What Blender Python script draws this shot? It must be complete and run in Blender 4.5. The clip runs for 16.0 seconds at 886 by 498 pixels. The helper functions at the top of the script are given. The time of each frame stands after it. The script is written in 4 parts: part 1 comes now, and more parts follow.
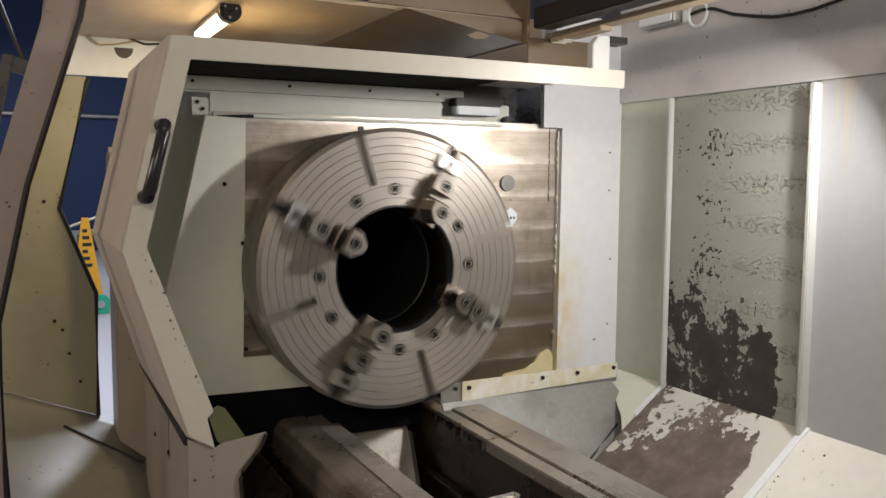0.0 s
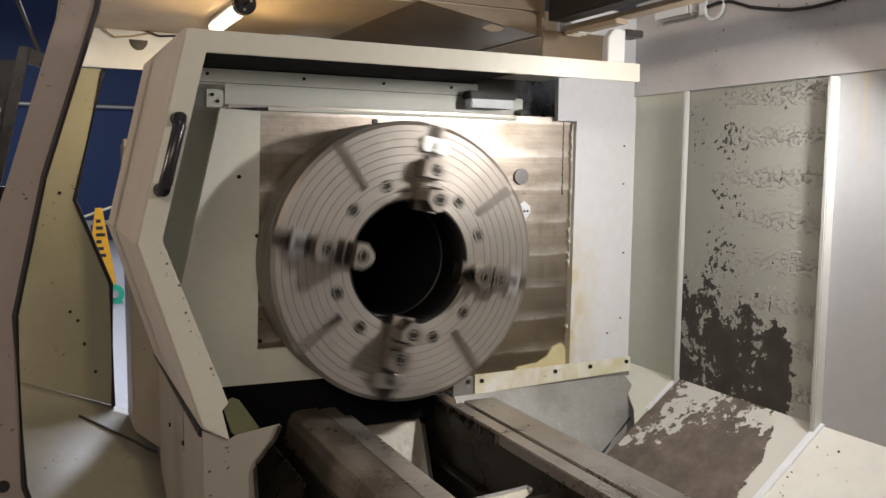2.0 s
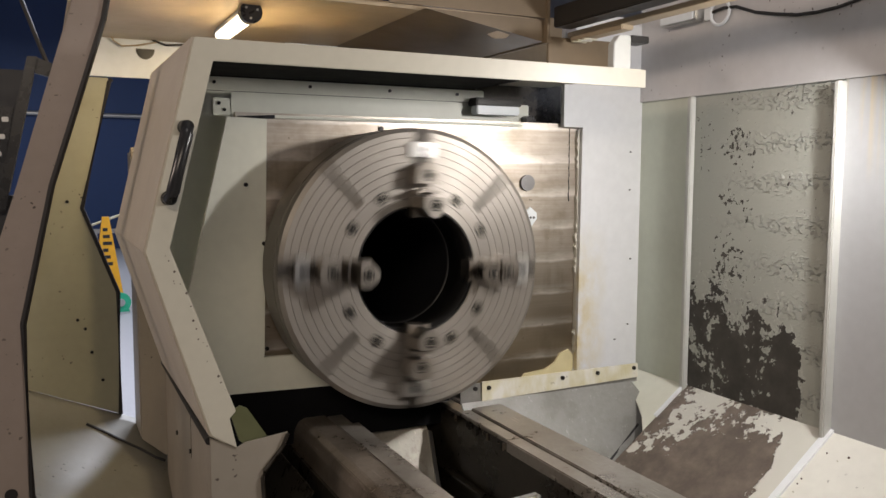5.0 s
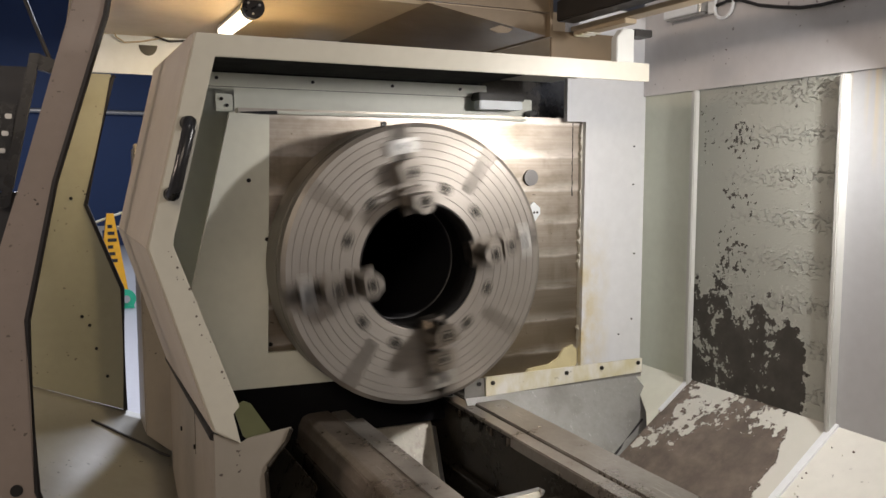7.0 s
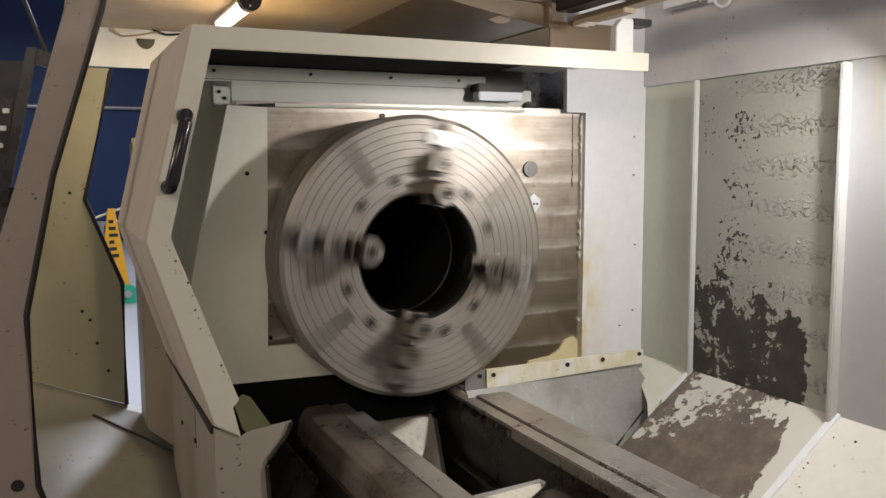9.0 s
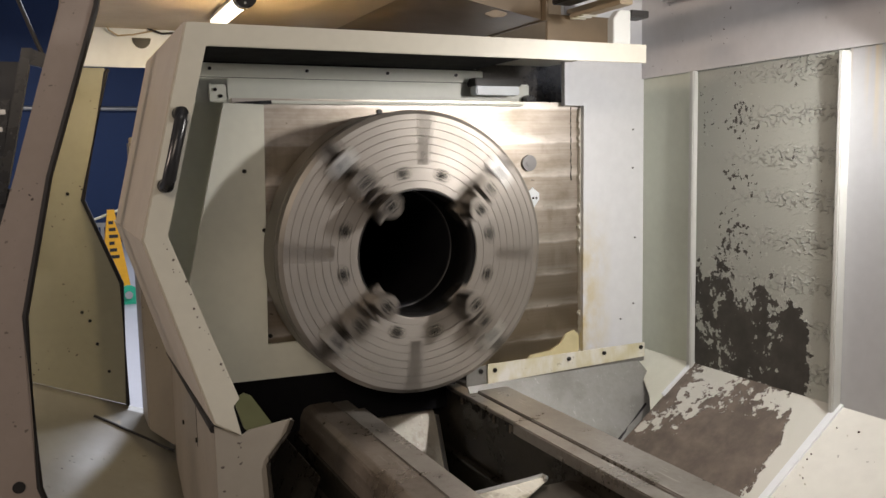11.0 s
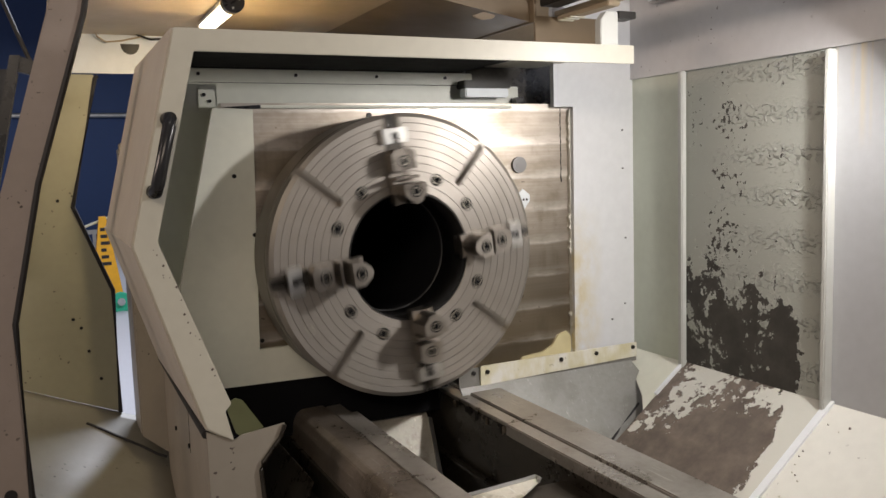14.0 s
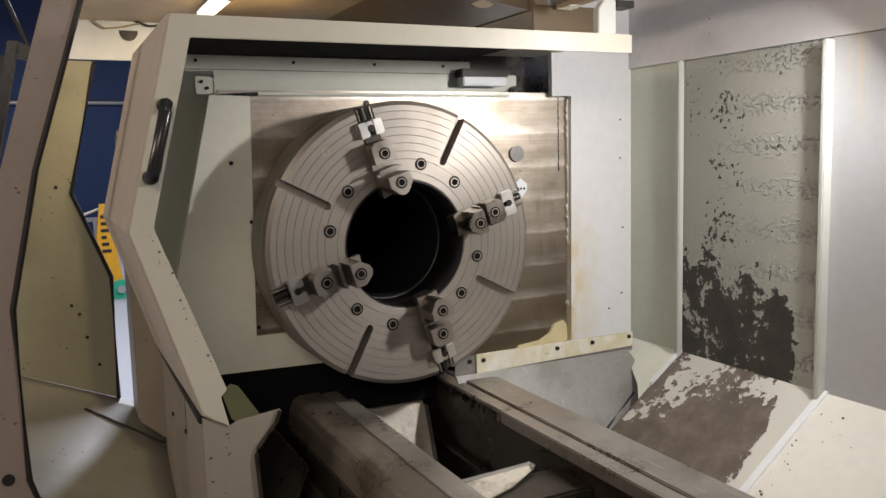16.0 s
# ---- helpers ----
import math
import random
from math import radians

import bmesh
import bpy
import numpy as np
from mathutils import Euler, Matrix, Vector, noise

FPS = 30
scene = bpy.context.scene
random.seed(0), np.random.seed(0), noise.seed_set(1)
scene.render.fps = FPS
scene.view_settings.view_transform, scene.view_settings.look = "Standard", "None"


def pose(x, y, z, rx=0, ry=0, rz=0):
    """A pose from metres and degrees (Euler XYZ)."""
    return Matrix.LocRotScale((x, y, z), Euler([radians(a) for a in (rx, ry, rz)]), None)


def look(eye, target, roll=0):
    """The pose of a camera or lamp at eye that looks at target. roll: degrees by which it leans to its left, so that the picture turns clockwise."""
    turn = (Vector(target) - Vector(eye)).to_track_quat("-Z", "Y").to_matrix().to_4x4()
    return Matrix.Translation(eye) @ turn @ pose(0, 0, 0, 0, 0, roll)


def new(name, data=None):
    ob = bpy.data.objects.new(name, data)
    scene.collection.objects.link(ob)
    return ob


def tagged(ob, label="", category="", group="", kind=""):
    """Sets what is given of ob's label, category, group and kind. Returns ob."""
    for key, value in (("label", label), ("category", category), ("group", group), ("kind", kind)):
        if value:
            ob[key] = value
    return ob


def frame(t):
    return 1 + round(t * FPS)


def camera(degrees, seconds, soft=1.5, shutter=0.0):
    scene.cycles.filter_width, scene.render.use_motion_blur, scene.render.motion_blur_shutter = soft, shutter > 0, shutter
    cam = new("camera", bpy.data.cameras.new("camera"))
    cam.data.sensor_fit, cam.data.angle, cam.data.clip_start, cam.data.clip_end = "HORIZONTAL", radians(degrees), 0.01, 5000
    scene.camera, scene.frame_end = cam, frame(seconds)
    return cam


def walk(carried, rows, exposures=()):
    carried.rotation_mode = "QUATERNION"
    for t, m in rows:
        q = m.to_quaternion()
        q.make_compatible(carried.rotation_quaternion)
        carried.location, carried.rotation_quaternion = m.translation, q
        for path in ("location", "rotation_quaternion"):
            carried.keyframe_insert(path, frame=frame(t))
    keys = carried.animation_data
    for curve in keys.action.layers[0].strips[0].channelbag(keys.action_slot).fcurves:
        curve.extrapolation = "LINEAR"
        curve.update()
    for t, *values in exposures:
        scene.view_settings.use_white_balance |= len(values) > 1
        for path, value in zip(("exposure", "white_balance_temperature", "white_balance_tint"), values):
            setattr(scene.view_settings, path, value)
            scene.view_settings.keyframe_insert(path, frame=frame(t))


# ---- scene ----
cam = camera(56.68, 16.0, shutter=0.38)
walk(cam, [
    (0.0, pose(-0.9397, -2.1143, 1.4660, 84.921, -0.353, -27.149)),
    (0.5, pose(-0.9367, -2.1144, 1.4683, 84.129, -0.388, -27.318)),
    (1.0, pose(-0.9391, -2.1141, 1.4683, 84.074, -0.434, -27.118)),
    (1.5, pose(-0.9417, -2.1123, 1.4723, 84.197, -0.594, -26.643)),
    (2.0, pose(-0.9461, -2.1107, 1.4719, 84.308, -0.544, -26.360)),
    (2.5, pose(-0.9469, -2.1129, 1.4719, 84.359, -0.322, -26.324)),
    (3.0, pose(-0.9476, -2.1116, 1.4700, 84.502, -0.171, -26.243)),
    (3.5, pose(-0.9472, -2.1123, 1.4701, 84.701, -0.280, -26.141)),
    (4.0, pose(-0.9485, -2.1107, 1.4709, 84.844, -0.259, -26.212)),
    (6.5, pose(-0.9462, -2.1084, 1.4716, 84.646, -0.185, -25.550)),
    (7.0, pose(-0.9439, -2.1079, 1.4694, 84.496, -0.028, -25.700)),
    (7.5, pose(-0.9402, -2.1057, 1.4696, 84.225, -0.039, -25.570)),
    (8.0, pose(-0.9374, -2.1051, 1.4660, 84.153, 0.030, -25.424)),
    (8.5, pose(-0.9341, -2.1037, 1.4663, 83.978, 0.220, -25.448)),
    (9.0, pose(-0.9346, -2.1040, 1.4654, 84.021, 0.365, -25.604)),
    (11.5, pose(-0.9260, -2.0978, 1.4596, 83.773, 1.281, -25.614)),
    (12.0, pose(-0.9266, -2.0983, 1.4593, 83.767, 1.315, -25.621)),
    (12.5, pose(-0.9250, -2.0994, 1.4621, 83.823, 1.559, -25.500)),
    (13.0, pose(-0.9217, -2.1001, 1.4593, 84.022, 1.750, -25.698)),
    (13.5, pose(-0.9245, -2.1001, 1.4588, 84.028, 1.775, -25.978)),
    (14.0, pose(-0.9212, -2.1042, 1.4594, 83.983, 1.832, -26.150)),
    (14.5, pose(-0.9186, -2.1034, 1.4582, 83.823, 1.666, -26.090)),
    (15.0, pose(-0.9145, -2.1077, 1.4570, 83.595, 1.671, -26.096)),
    (15.5, pose(-0.9181, -2.1143, 1.4570, 83.475, 1.613, -26.064)),
    (16.0, pose(-0.9121, -2.1149, 1.4548, 83.282, 1.496, -26.041)),
], exposures=[(0.0, 0.0, 6500, 12), (16.0, 0.0, 6500, 12)])

Z0 = 1.2  # height of the spindle axis above the shop floor

# ---- world and large lights ----
world = bpy.data.worlds.new("shop_air")
scene.world = world
world.use_nodes = True
world.node_tree.nodes["Background"].inputs[0].default_value = (0.55, 0.62, 0.75, 1)
world.node_tree.nodes["Background"].inputs[1].default_value = 0.012
scene.view_settings.exposure = 0.0


def lamp(name, kind, eye, target, energy, colour, size=0.3, size_y=None):
    data = bpy.data.lights.new(name, kind)
    data.energy, data.color = energy, colour
    if kind == "AREA":
        data.shape, data.size, data.size_y = "RECTANGLE", size, size_y or size
    ob = new(name, data)
    ob.matrix_world = look(Vector(eye) + Vector((0, 0, Z0)), Vector(target) + Vector((0, 0, Z0)))
    return ob


# machine work light on the rear wall, just past the picture's edge
work = lamp("work_light_glow", "AREA", (0.785, -0.935, 0.53), (-0.08, 0.02, -0.30), 12.8, (1.0, 0.965, 0.93), 0.08, 0.12)
work.data.spread = radians(152)
# warm tube under the overhead cover
lamp("tube_glow", "AREA", (-0.40, 0.60, 0.700), (-0.50, 0.75, 0.0), 5.6, (1.0, 0.78, 0.48), 0.05, 0.36)
# unseen fill lamps, added to stand in for the shop's lighting
lamp("shop_fill_front", "AREA", (-2.2, -4.0, 1.7), (-0.5, 0.1, 0.0), 50, (1.0, 0.84, 0.66), 2.0, 0.6)
lamp("shop_fill_side", "AREA", (-4.6, 0.1, 2.2), (-0.7, 0.2, 0.2), 62, (1.0, 0.80, 0.66), 1.6, 0.6)
lamp("shop_fill_above", "AREA", (-0.1, -2.0, 3.6), (0.4, -0.9, -0.4), 16, (1.0, 0.94, 0.87), 1.6, 0.5)
lamp("shop_fill_rear", "AREA", (2.3, 4.2, 3.5), (-0.7, 1.15, -0.5), 470, (0.82, 0.87, 1.0), 2.6, 1.0)
lamp("shop_fill_far", "AREA", (-0.6, 10.5, 3.7), (-0.6, 9.5, -1.0), 190, (0.84, 0.90, 1.0), 3.0, 1.2)


# ---- materials ----
def nodes_of(name):
    m = bpy.data.materials.new(name)
    m.use_nodes = True
    nt = m.node_tree
    return m, nt, nt.nodes["Principled BSDF"]


def link(nt, a, b):
    nt.links.new(a, b)


def coords(nt, scale=(1, 1, 1)):
    tc = nt.nodes.new("ShaderNodeTexCoord")
    mp = nt.nodes.new("ShaderNodeMapping")
    mp.inputs["Scale"].default_value = scale
    link(nt, tc.outputs["Object"], mp.inputs["Vector"])
    return mp.outputs[0]


def noise_of(nt, vec, scale, detail=4.0, rough=0.55):
    n = nt.nodes.new("ShaderNodeTexNoise")
    n.inputs["Scale"].default_value = scale
    n.inputs["Detail"].default_value = detail
    n.inputs["Roughness"].default_value = rough
    link(nt, vec, n.inputs["Vector"])
    return n.outputs["Fac"]


def ramp_of(nt, fac, stops):
    r = nt.nodes.new("ShaderNodeValToRGB")
    els = r.color_ramp.elements
    while len(els) < len(stops):
        els.new(0.5)
    for e, (p, c) in zip(els, stops):
        e.position = p
        e.color = (*c, 1) if len(c) == 3 else c
    link(nt, fac, r.inputs[0])
    return r.outputs[0]


def mix_of(nt, fac, a, b, mode="MIX"):
    m = nt.nodes.new("ShaderNodeMix")
    m.data_type, m.blend_type = "RGBA", mode
    for sock, v in ((0, fac), (6, a), (7, b)):
        if isinstance(v, (int, float)):
            m.inputs[sock].default_value = v
        elif isinstance(v, tuple):
            m.inputs[sock].default_value = (*v, 1)
        else:
            link(nt, v, m.inputs[sock])
    return m.outputs[2]


def math_of(nt, op, a, b=0.0, c=0.0):
    m = nt.nodes.new("ShaderNodeMath")
    m.operation = op
    for i, v in enumerate((a, b, c)):
        if isinstance(v, (int, float)):
            m.inputs[i].default_value = v
        else:
            link(nt, v, m.inputs[i])
    return m.outputs[0]


def bump_of(nt, p, height, strength=0.2, distance=0.002):
    b = nt.nodes.new("ShaderNodeBump")
    b.inputs["Strength"].default_value = strength
    b.inputs["Distance"].default_value = distance
    link(nt, height, b.inputs["Height"])
    link(nt, b.outputs[0], p.inputs["Normal"])


def paint(name, colour, dirt=(0.12, 0.10, 0.07), rough=0.42, amount=0.35, speck=0.0):
    """Worn machine enamel: soft blotches of oil film, fine orange peel, a few dark specks."""
    m, nt, p = nodes_of(name)
    v = coords(nt)
    big = noise_of(nt, v, 2.3, 5, 0.6)
    small = noise_of(nt, v, 34, 3, 0.5)
    f = ramp_of(nt, big, [(0.42, (0, 0, 0)), (0.85, (amount, amount, amount))])
    c = mix_of(nt, f, colour, tuple(0.55 * a + 0.45 * b for a, b in zip(colour, dirt)))
    g = ramp_of(nt, small, [(0.3, (0.97, 0.97, 0.97)), (0.7, (1.02, 1.02, 1.02))])
    c = mix_of(nt, 1.0, c, g, "MULTIPLY")
    if speck:
        s = noise_of(nt, v, 75, 1, 0.3)
        zone = noise_of(nt, v, 6, 2, 0.5)
        k = math_of(nt, "MULTIPLY", ramp_of(nt, s, [(0.72 - 0.05 * speck, (0, 0, 0)), (0.75 - 0.05 * speck, (1, 1, 1))]),
                    ramp_of(nt, zone, [(0.52, (0, 0, 0)), (0.62, (1, 1, 1))]))
        c = mix_of(nt, k, c, (0.07, 0.055, 0.045))
    link(nt, c, p.inputs["Base Color"])
    r = ramp_of(nt, big, [(0.2, (rough - 0.08,) * 3), (0.8, (rough + 0.14,) * 3)])
    link(nt, r, p.inputs["Roughness"])
    bump_of(nt, p, noise_of(nt, v, 260, 2, 0.5), 0.06, 0.001)
    return m


def plain(name, colour, rough=0.5, metal=0.0, emit=None, strength=0.0):
    m, nt, p = nodes_of(name)
    v = coords(nt)
    n = noise_of(nt, v, 18, 5, 0.6)
    c = mix_of(nt, n, tuple(0.8 * x for x in colour), tuple(min(1, 1.18 * x) for x in colour))
    link(nt, c, p.inputs["Base Color"])
    link(nt, ramp_of(nt, n, [(0.2, (max(0, rough - 0.1),) * 3), (0.8, (min(1, rough + 0.1),) * 3)]), p.inputs["Roughness"])
    p.inputs["Metallic"].default_value = metal
    if emit:
        p.inputs["Emission Color"].default_value = (*emit, 1)
        p.inputs["Emission Strength"].default_value = strength
    return m


def oily(name, colour, rough=0.4, metal=0.5, stain=0.5):
    """Bare metal under old oil: dark stains in uneven patches, dried rims, chip scratches."""
    m, nt, p = nodes_of(name)
    v = coords(nt)
    big = noise_of(nt, v, 5.0, 7, 0.65)
    fine = noise_of(nt, v, 60, 5, 0.65)
    scr = noise_of(nt, coords(nt, (1.0, 0.06, 0.5)), 150, 2, 0.5)
    c = mix_of(nt, fine, tuple(0.82 * x for x in colour), tuple(min(1, 1.2 * x) for x in colour))
    k = math_of(nt, "ADD", math_of(nt, "MULTIPLY", big, 0.75), math_of(nt, "MULTIPLY", fine, 0.25))
    c = mix_of(nt, ramp_of(nt, k, [(0.47, (0, 0, 0)), (0.56, (stain, stain, stain)), (0.75, (stain, stain, stain))]), c, (0.35 * colour[0], 0.30 * colour[1], 0.24 * colour[2]))
    c = mix_of(nt, ramp_of(nt, scr, [(0.66, (0, 0, 0)), (0.72, (0.35, 0.35, 0.35))]), c, tuple(min(1, 1.9 * x + 0.02) for x in colour))
    link(nt, c, p.inputs["Base Color"])
    p.inputs["Metallic"].default_value = metal
    link(nt, ramp_of(nt, k, [(0.40, (rough + 0.12,) * 3), (0.60, (rough - 0.12,) * 3)]), p.inputs["Roughness"])
    bump_of(nt, p, math_of(nt, "ADD", fine, scr), 0.10, 0.001)
    return m


def turned_steel(name, base=0.50, rough=0.34, aniso=0.75, metal=0.7):
    """Faced steel: circular tool marks about the spindle axis, oil film."""
    m, nt, p = nodes_of(name)
    tc = nt.nodes.new("ShaderNodeTexCoord")
    sep = nt.nodes.new("ShaderNodeSeparateXYZ")
    link(nt, tc.outputs["Object"], sep.inputs[0])
    r2 = math_of(nt, "ADD", math_of(nt, "MULTIPLY", sep.outputs[0], sep.outputs[0]), math_of(nt, "MULTIPLY", sep.outputs[2], sep.outputs[2]))
    rad = math_of(nt, "SQRT", r2)
    comb = nt.nodes.new("ShaderNodeCombineXYZ")
    link(nt, rad, comb.inputs[0])
    rings = noise_of(nt, comb.outputs[0], 420, 2, 0.6)
    film = noise_of(nt, tc.outputs["Object"], 7, 5, 0.6)
    a = mix_of(nt, rings, (base * 0.92, base * 0.835, base * 0.735), (base * 1.16, base * 1.07, base * 0.96))
    c = mix_of(nt, ramp_of(nt, film, [(0.45, (0, 0, 0)), (0.8, (0.45, 0.45, 0.45))]), a, (base * 0.62, base * 0.56, base * 0.47))
    link(nt, c, p.inputs["Base Color"])
    p.inputs["Metallic"].default_value = metal
    link(nt, ramp_of(nt, film, [(0.2, (rough - 0.04,) * 3), (0.8, (rough + 0.12,) * 3)]), p.inputs["Roughness"])
    p.inputs["Anisotropic"].default_value = aniso
    p.inputs["Anisotropic Rotation"].default_value = 0.25
    tan = nt.nodes.new("ShaderNodeTangent")
    tan.direction_type, tan.axis = "RADIAL", "Y"
    link(nt, tan.outputs[0], p.inputs["Tangent"])
    bump_of(nt, p, rings, 0.10, 0.0008)
    return m


def ground_steel(name):
    """Bare headstock casting, milled in horizontal passes, brown with old oil."""
    m, nt, p = nodes_of(name)
    v = coords(nt, (1, 1, 1))
    sep = nt.nodes.new("ShaderNodeSeparateXYZ")
    link(nt, v, sep.inputs[0])
    # bright lap lines of the passes, wavy and broken
    wob = noise_of(nt, coords(nt, (3.0, 1, 0.3)), 2.2, 3, 0.6)
    zz = math_of(nt, "ADD", sep.outputs[2], math_of(nt, "MULTIPLY", wob, 0.022))
    ph = math_of(nt, "FRACT", math_of(nt, "MULTIPLY", zz, 9.2))
    lap = ramp_of(nt, ph, [(0.0, (1, 1, 1)), (0.05, (0.75, 0.75, 0.75)), (0.30, (0.06, 0.06, 0.06)), (0.93, (0.0, 0.0, 0.0)), (1.0, (1, 1, 1))])
    patch = noise_of(nt, coords(nt, (2.2, 1, 5.0)), 1.6, 5, 0.6)
    hz = noise_of(nt, coords(nt, (1.0, 1, 60)), 3.0, 4, 0.6)
    cut_off = noise_of(nt, coords(nt, (1.6, 1, 9.2)), 3.2, 3, 0.6)
    lap = math_of(nt, "MULTIPLY", lap, ramp_of(nt, cut_off, [(0.34, (0.12, 0.12, 0.12)), (0.50, (1, 1, 1))]))
    c = mix_of(nt, hz, (0.34, 0.292, 0.238), (0.54, 0.475, 0.405))
    c = mix_of(nt, math_of(nt, "MULTIPLY", lap, 0.85), c, (0.78, 0.73, 0.66))
    c = mix_of(nt, ramp_of(nt, patch, [(0.46, (0, 0, 0)), (0.70, (0.75, 0.75, 0.75))]), c, (0.20, 0.165, 0.115))
    # oil soaked up from the lower edge
    soak = nt.nodes.new("ShaderNodeMapRange")
    soak.inputs["From Min"].default_value, soak.inputs["From Max"].default_value = Z0 + 0.16, Z0 - 0.22
    link(nt, math_of(nt, "ADD", zz, math_of(nt, "MULTIPLY", patch, 0.16)), soak.inputs["Value"])
    k = math_of(nt, "MULTIPLY", soak.outputs[0], math_of(nt, "SUBTRACT", 0.85, math_of(nt, "MULTIPLY", lap, 0.6)))
    c = mix_of(nt, k, c, (0.215, 0.170, 0.108))
    runs = noise_of(nt, coords(nt, (9, 1, 1.1)), 2.0, 4, 0.6)
    oilp = noise_of(nt, v, 6.5, 6, 0.62)
    k = math_of(nt, "MULTIPLY", ramp_of(nt, runs, [(0.45, (0, 0, 0)), (0.62, (0.4, 0.4, 0.4))]), ramp_of(nt, oilp, [(0.46, (0, 0, 0)), (0.60, (1, 1, 1))]))
    c = mix_of(nt, k, c, (0.15, 0.115, 0.068))
    dots = ramp_of(nt, noise_of(nt, v, 48, 2, 0.5), [(0.72, (0, 0, 0)), (0.76, (0.7, 0.7, 0.7))])
    c = mix_of(nt, dots, c, (0.07, 0.052, 0.035))
    link(nt, c, p.inputs["Base Color"])
    p.inputs["Metallic"].default_value = 0.94
    link(nt, ramp_of(nt, patch, [(0.25, (0.34,) * 3), (0.75, (0.52,) * 3)]), p.inputs["Roughness"])
    bump_of(nt, p, math_of(nt, "ADD", hz, lap), 0.12, 0.001)
    return m


def peeling(name, colour, bare, edge, low, high, at_low=0.2, at_high=-0.2, blister=True, side=None, column=None):
    """Enamel that flakes off in patches: none above high, nearly all gone below low."""
    m, nt, p = nodes_of(name)
    v = coords(nt)
    sep = nt.nodes.new("ShaderNodeSeparateXYZ")
    link(nt, v, sep.inputs[0])
    grad = nt.nodes.new("ShaderNodeMapRange")
    grad.inputs["From Min"].default_value, grad.inputs["From Max"].default_value = low, high
    grad.inputs["To Min"].default_value, grad.inputs["To Max"].default_value = at_low, at_high
    link(nt, sep.outputs[2], grad.inputs["Value"])
    big = noise_of(nt, v, 5.5, 9, 0.66)
    fine = noise_of(nt, v, 38, 6, 0.62)
    f = math_of(nt, "ADD", math_of(nt, "ADD", math_of(nt, "MULTIPLY", big, 0.65), math_of(nt, "MULTIPLY", fine, 0.35)), grad.outputs[0])
    if side:  # along the machine: sound paint before side[0], as set by height past side[1]
        sg = nt.nodes.new("ShaderNodeMapRange")
        sg.inputs["From Min"].default_value, sg.inputs["From Max"].default_value = side
        sg.inputs["To Min"].default_value, sg.inputs["To Max"].default_value = -0.35, 0.0
        link(nt, sep.outputs[1], sg.inputs["Value"])
        f = math_of(nt, "ADD", f, sg.outputs[0])
    if column:  # a band where drips have lifted the paint
        d = math_of(nt, "ABSOLUTE", math_of(nt, "SUBTRACT", sep.outputs[1], column[0]))
        cg = nt.nodes.new("ShaderNodeMapRange")
        cg.inputs["From Min"].default_value, cg.inputs["From Max"].default_value = 0.0, column[1]
        cg.inputs["To Min"].default_value, cg.inputs["To Max"].default_value = column[2], 0.0
        link(nt, d, cg.inputs["Value"])
        f = math_of(nt, "ADD", f, cg.outputs[0])
    if blister:  # lone flakes over the sound part
        fl = math_of(nt, "MULTIPLY", noise_of(nt, v, 55, 3, 0.6), ramp_of(nt, noise_of(nt, v, 7, 4, 0.6), [(0.40, (0.75, 0.75, 0.75)), (0.62, (1, 1, 1))]))
        fc = nt.nodes.new("ShaderNodeMapRange")
        fc.inputs["From Min"].default_value, fc.inputs["From Max"].default_value = 0.02, 0.15
        fc.inputs["To Min"].default_value, fc.inputs["To Max"].default_value = 1.05, 0.86
        link(nt, math_of(nt, "ABSOLUTE", math_of(nt, "SUBTRACT", sep.outputs[1], 0.575)), fc.inputs["Value"])
        f = math_of(nt, "MAXIMUM", f, math_of(nt, "MULTIPLY", fl, fc.outputs[0]))
    gone = ramp_of(nt, f, [(0.545, (0, 0, 0)), (0.56, (1, 1, 1))])
    dirt = noise_of(nt, v, 2.0, 4, 0.6)
    c1 = mix_of(nt, ramp_of(nt, dirt, [(0.4, (0, 0, 0)), (0.8, (0.4, 0.4, 0.4))]), colour, tuple(x * 0.72 for x in colour))
    c2 = mix_of(nt, ramp_of(nt, dirt, [(0.35, (0, 0, 0)), (0.7, (1, 1, 1))]), mix_of(nt, fine, tuple(x * 0.65 for x in bare), tuple(x * 1.2 for x in bare)), mix_of(nt, fine, tuple(x * 0.9 for x in bare), tuple(x * 1.7 for x in bare)))
    wet = noise_of(nt, v, 11, 6, 0.65)
    c2 = mix_of(nt, ramp_of(nt, wet, [(0.35, (0, 0, 0)), (0.62, (0.75, 0.75, 0.75))]), c2, tuple(0.48 * x for x in bare))
    rim = ramp_of(nt, f, [(0.52, (0, 0, 0)), (0.545, (0.6, 0.6, 0.6)), (0.56, (0, 0, 0))])
    c1 = mix_of(nt, rim, c1, edge)
    link(nt, mix_of(nt, gone, c1, c2), p.inputs["Base Color"])
    link(nt, mix_of(nt, gone, (0.40,) * 3, (0.55,) * 3), p.inputs["Roughness"])
    h = math_of(nt, "MULTIPLY", gone, -1.0)
    if blister:
        vo = noise_of(nt, coords(nt, (1, 0.62, 1.0)), 100, 2, 0.5)
        # blisters stand in level rows, where jets of coolant have struck the sheet
        wave = math_of(nt, "ADD", sep.outputs[2], math_of(nt, "MULTIPLY", noise_of(nt, v, 6, 3, 0.6), 0.07))
        ph = math_of(nt, "FRACT", math_of(nt, "MULTIPLY", math_of(nt, "SUBTRACT", wave, Z0 - 0.60), 1 / 0.118))
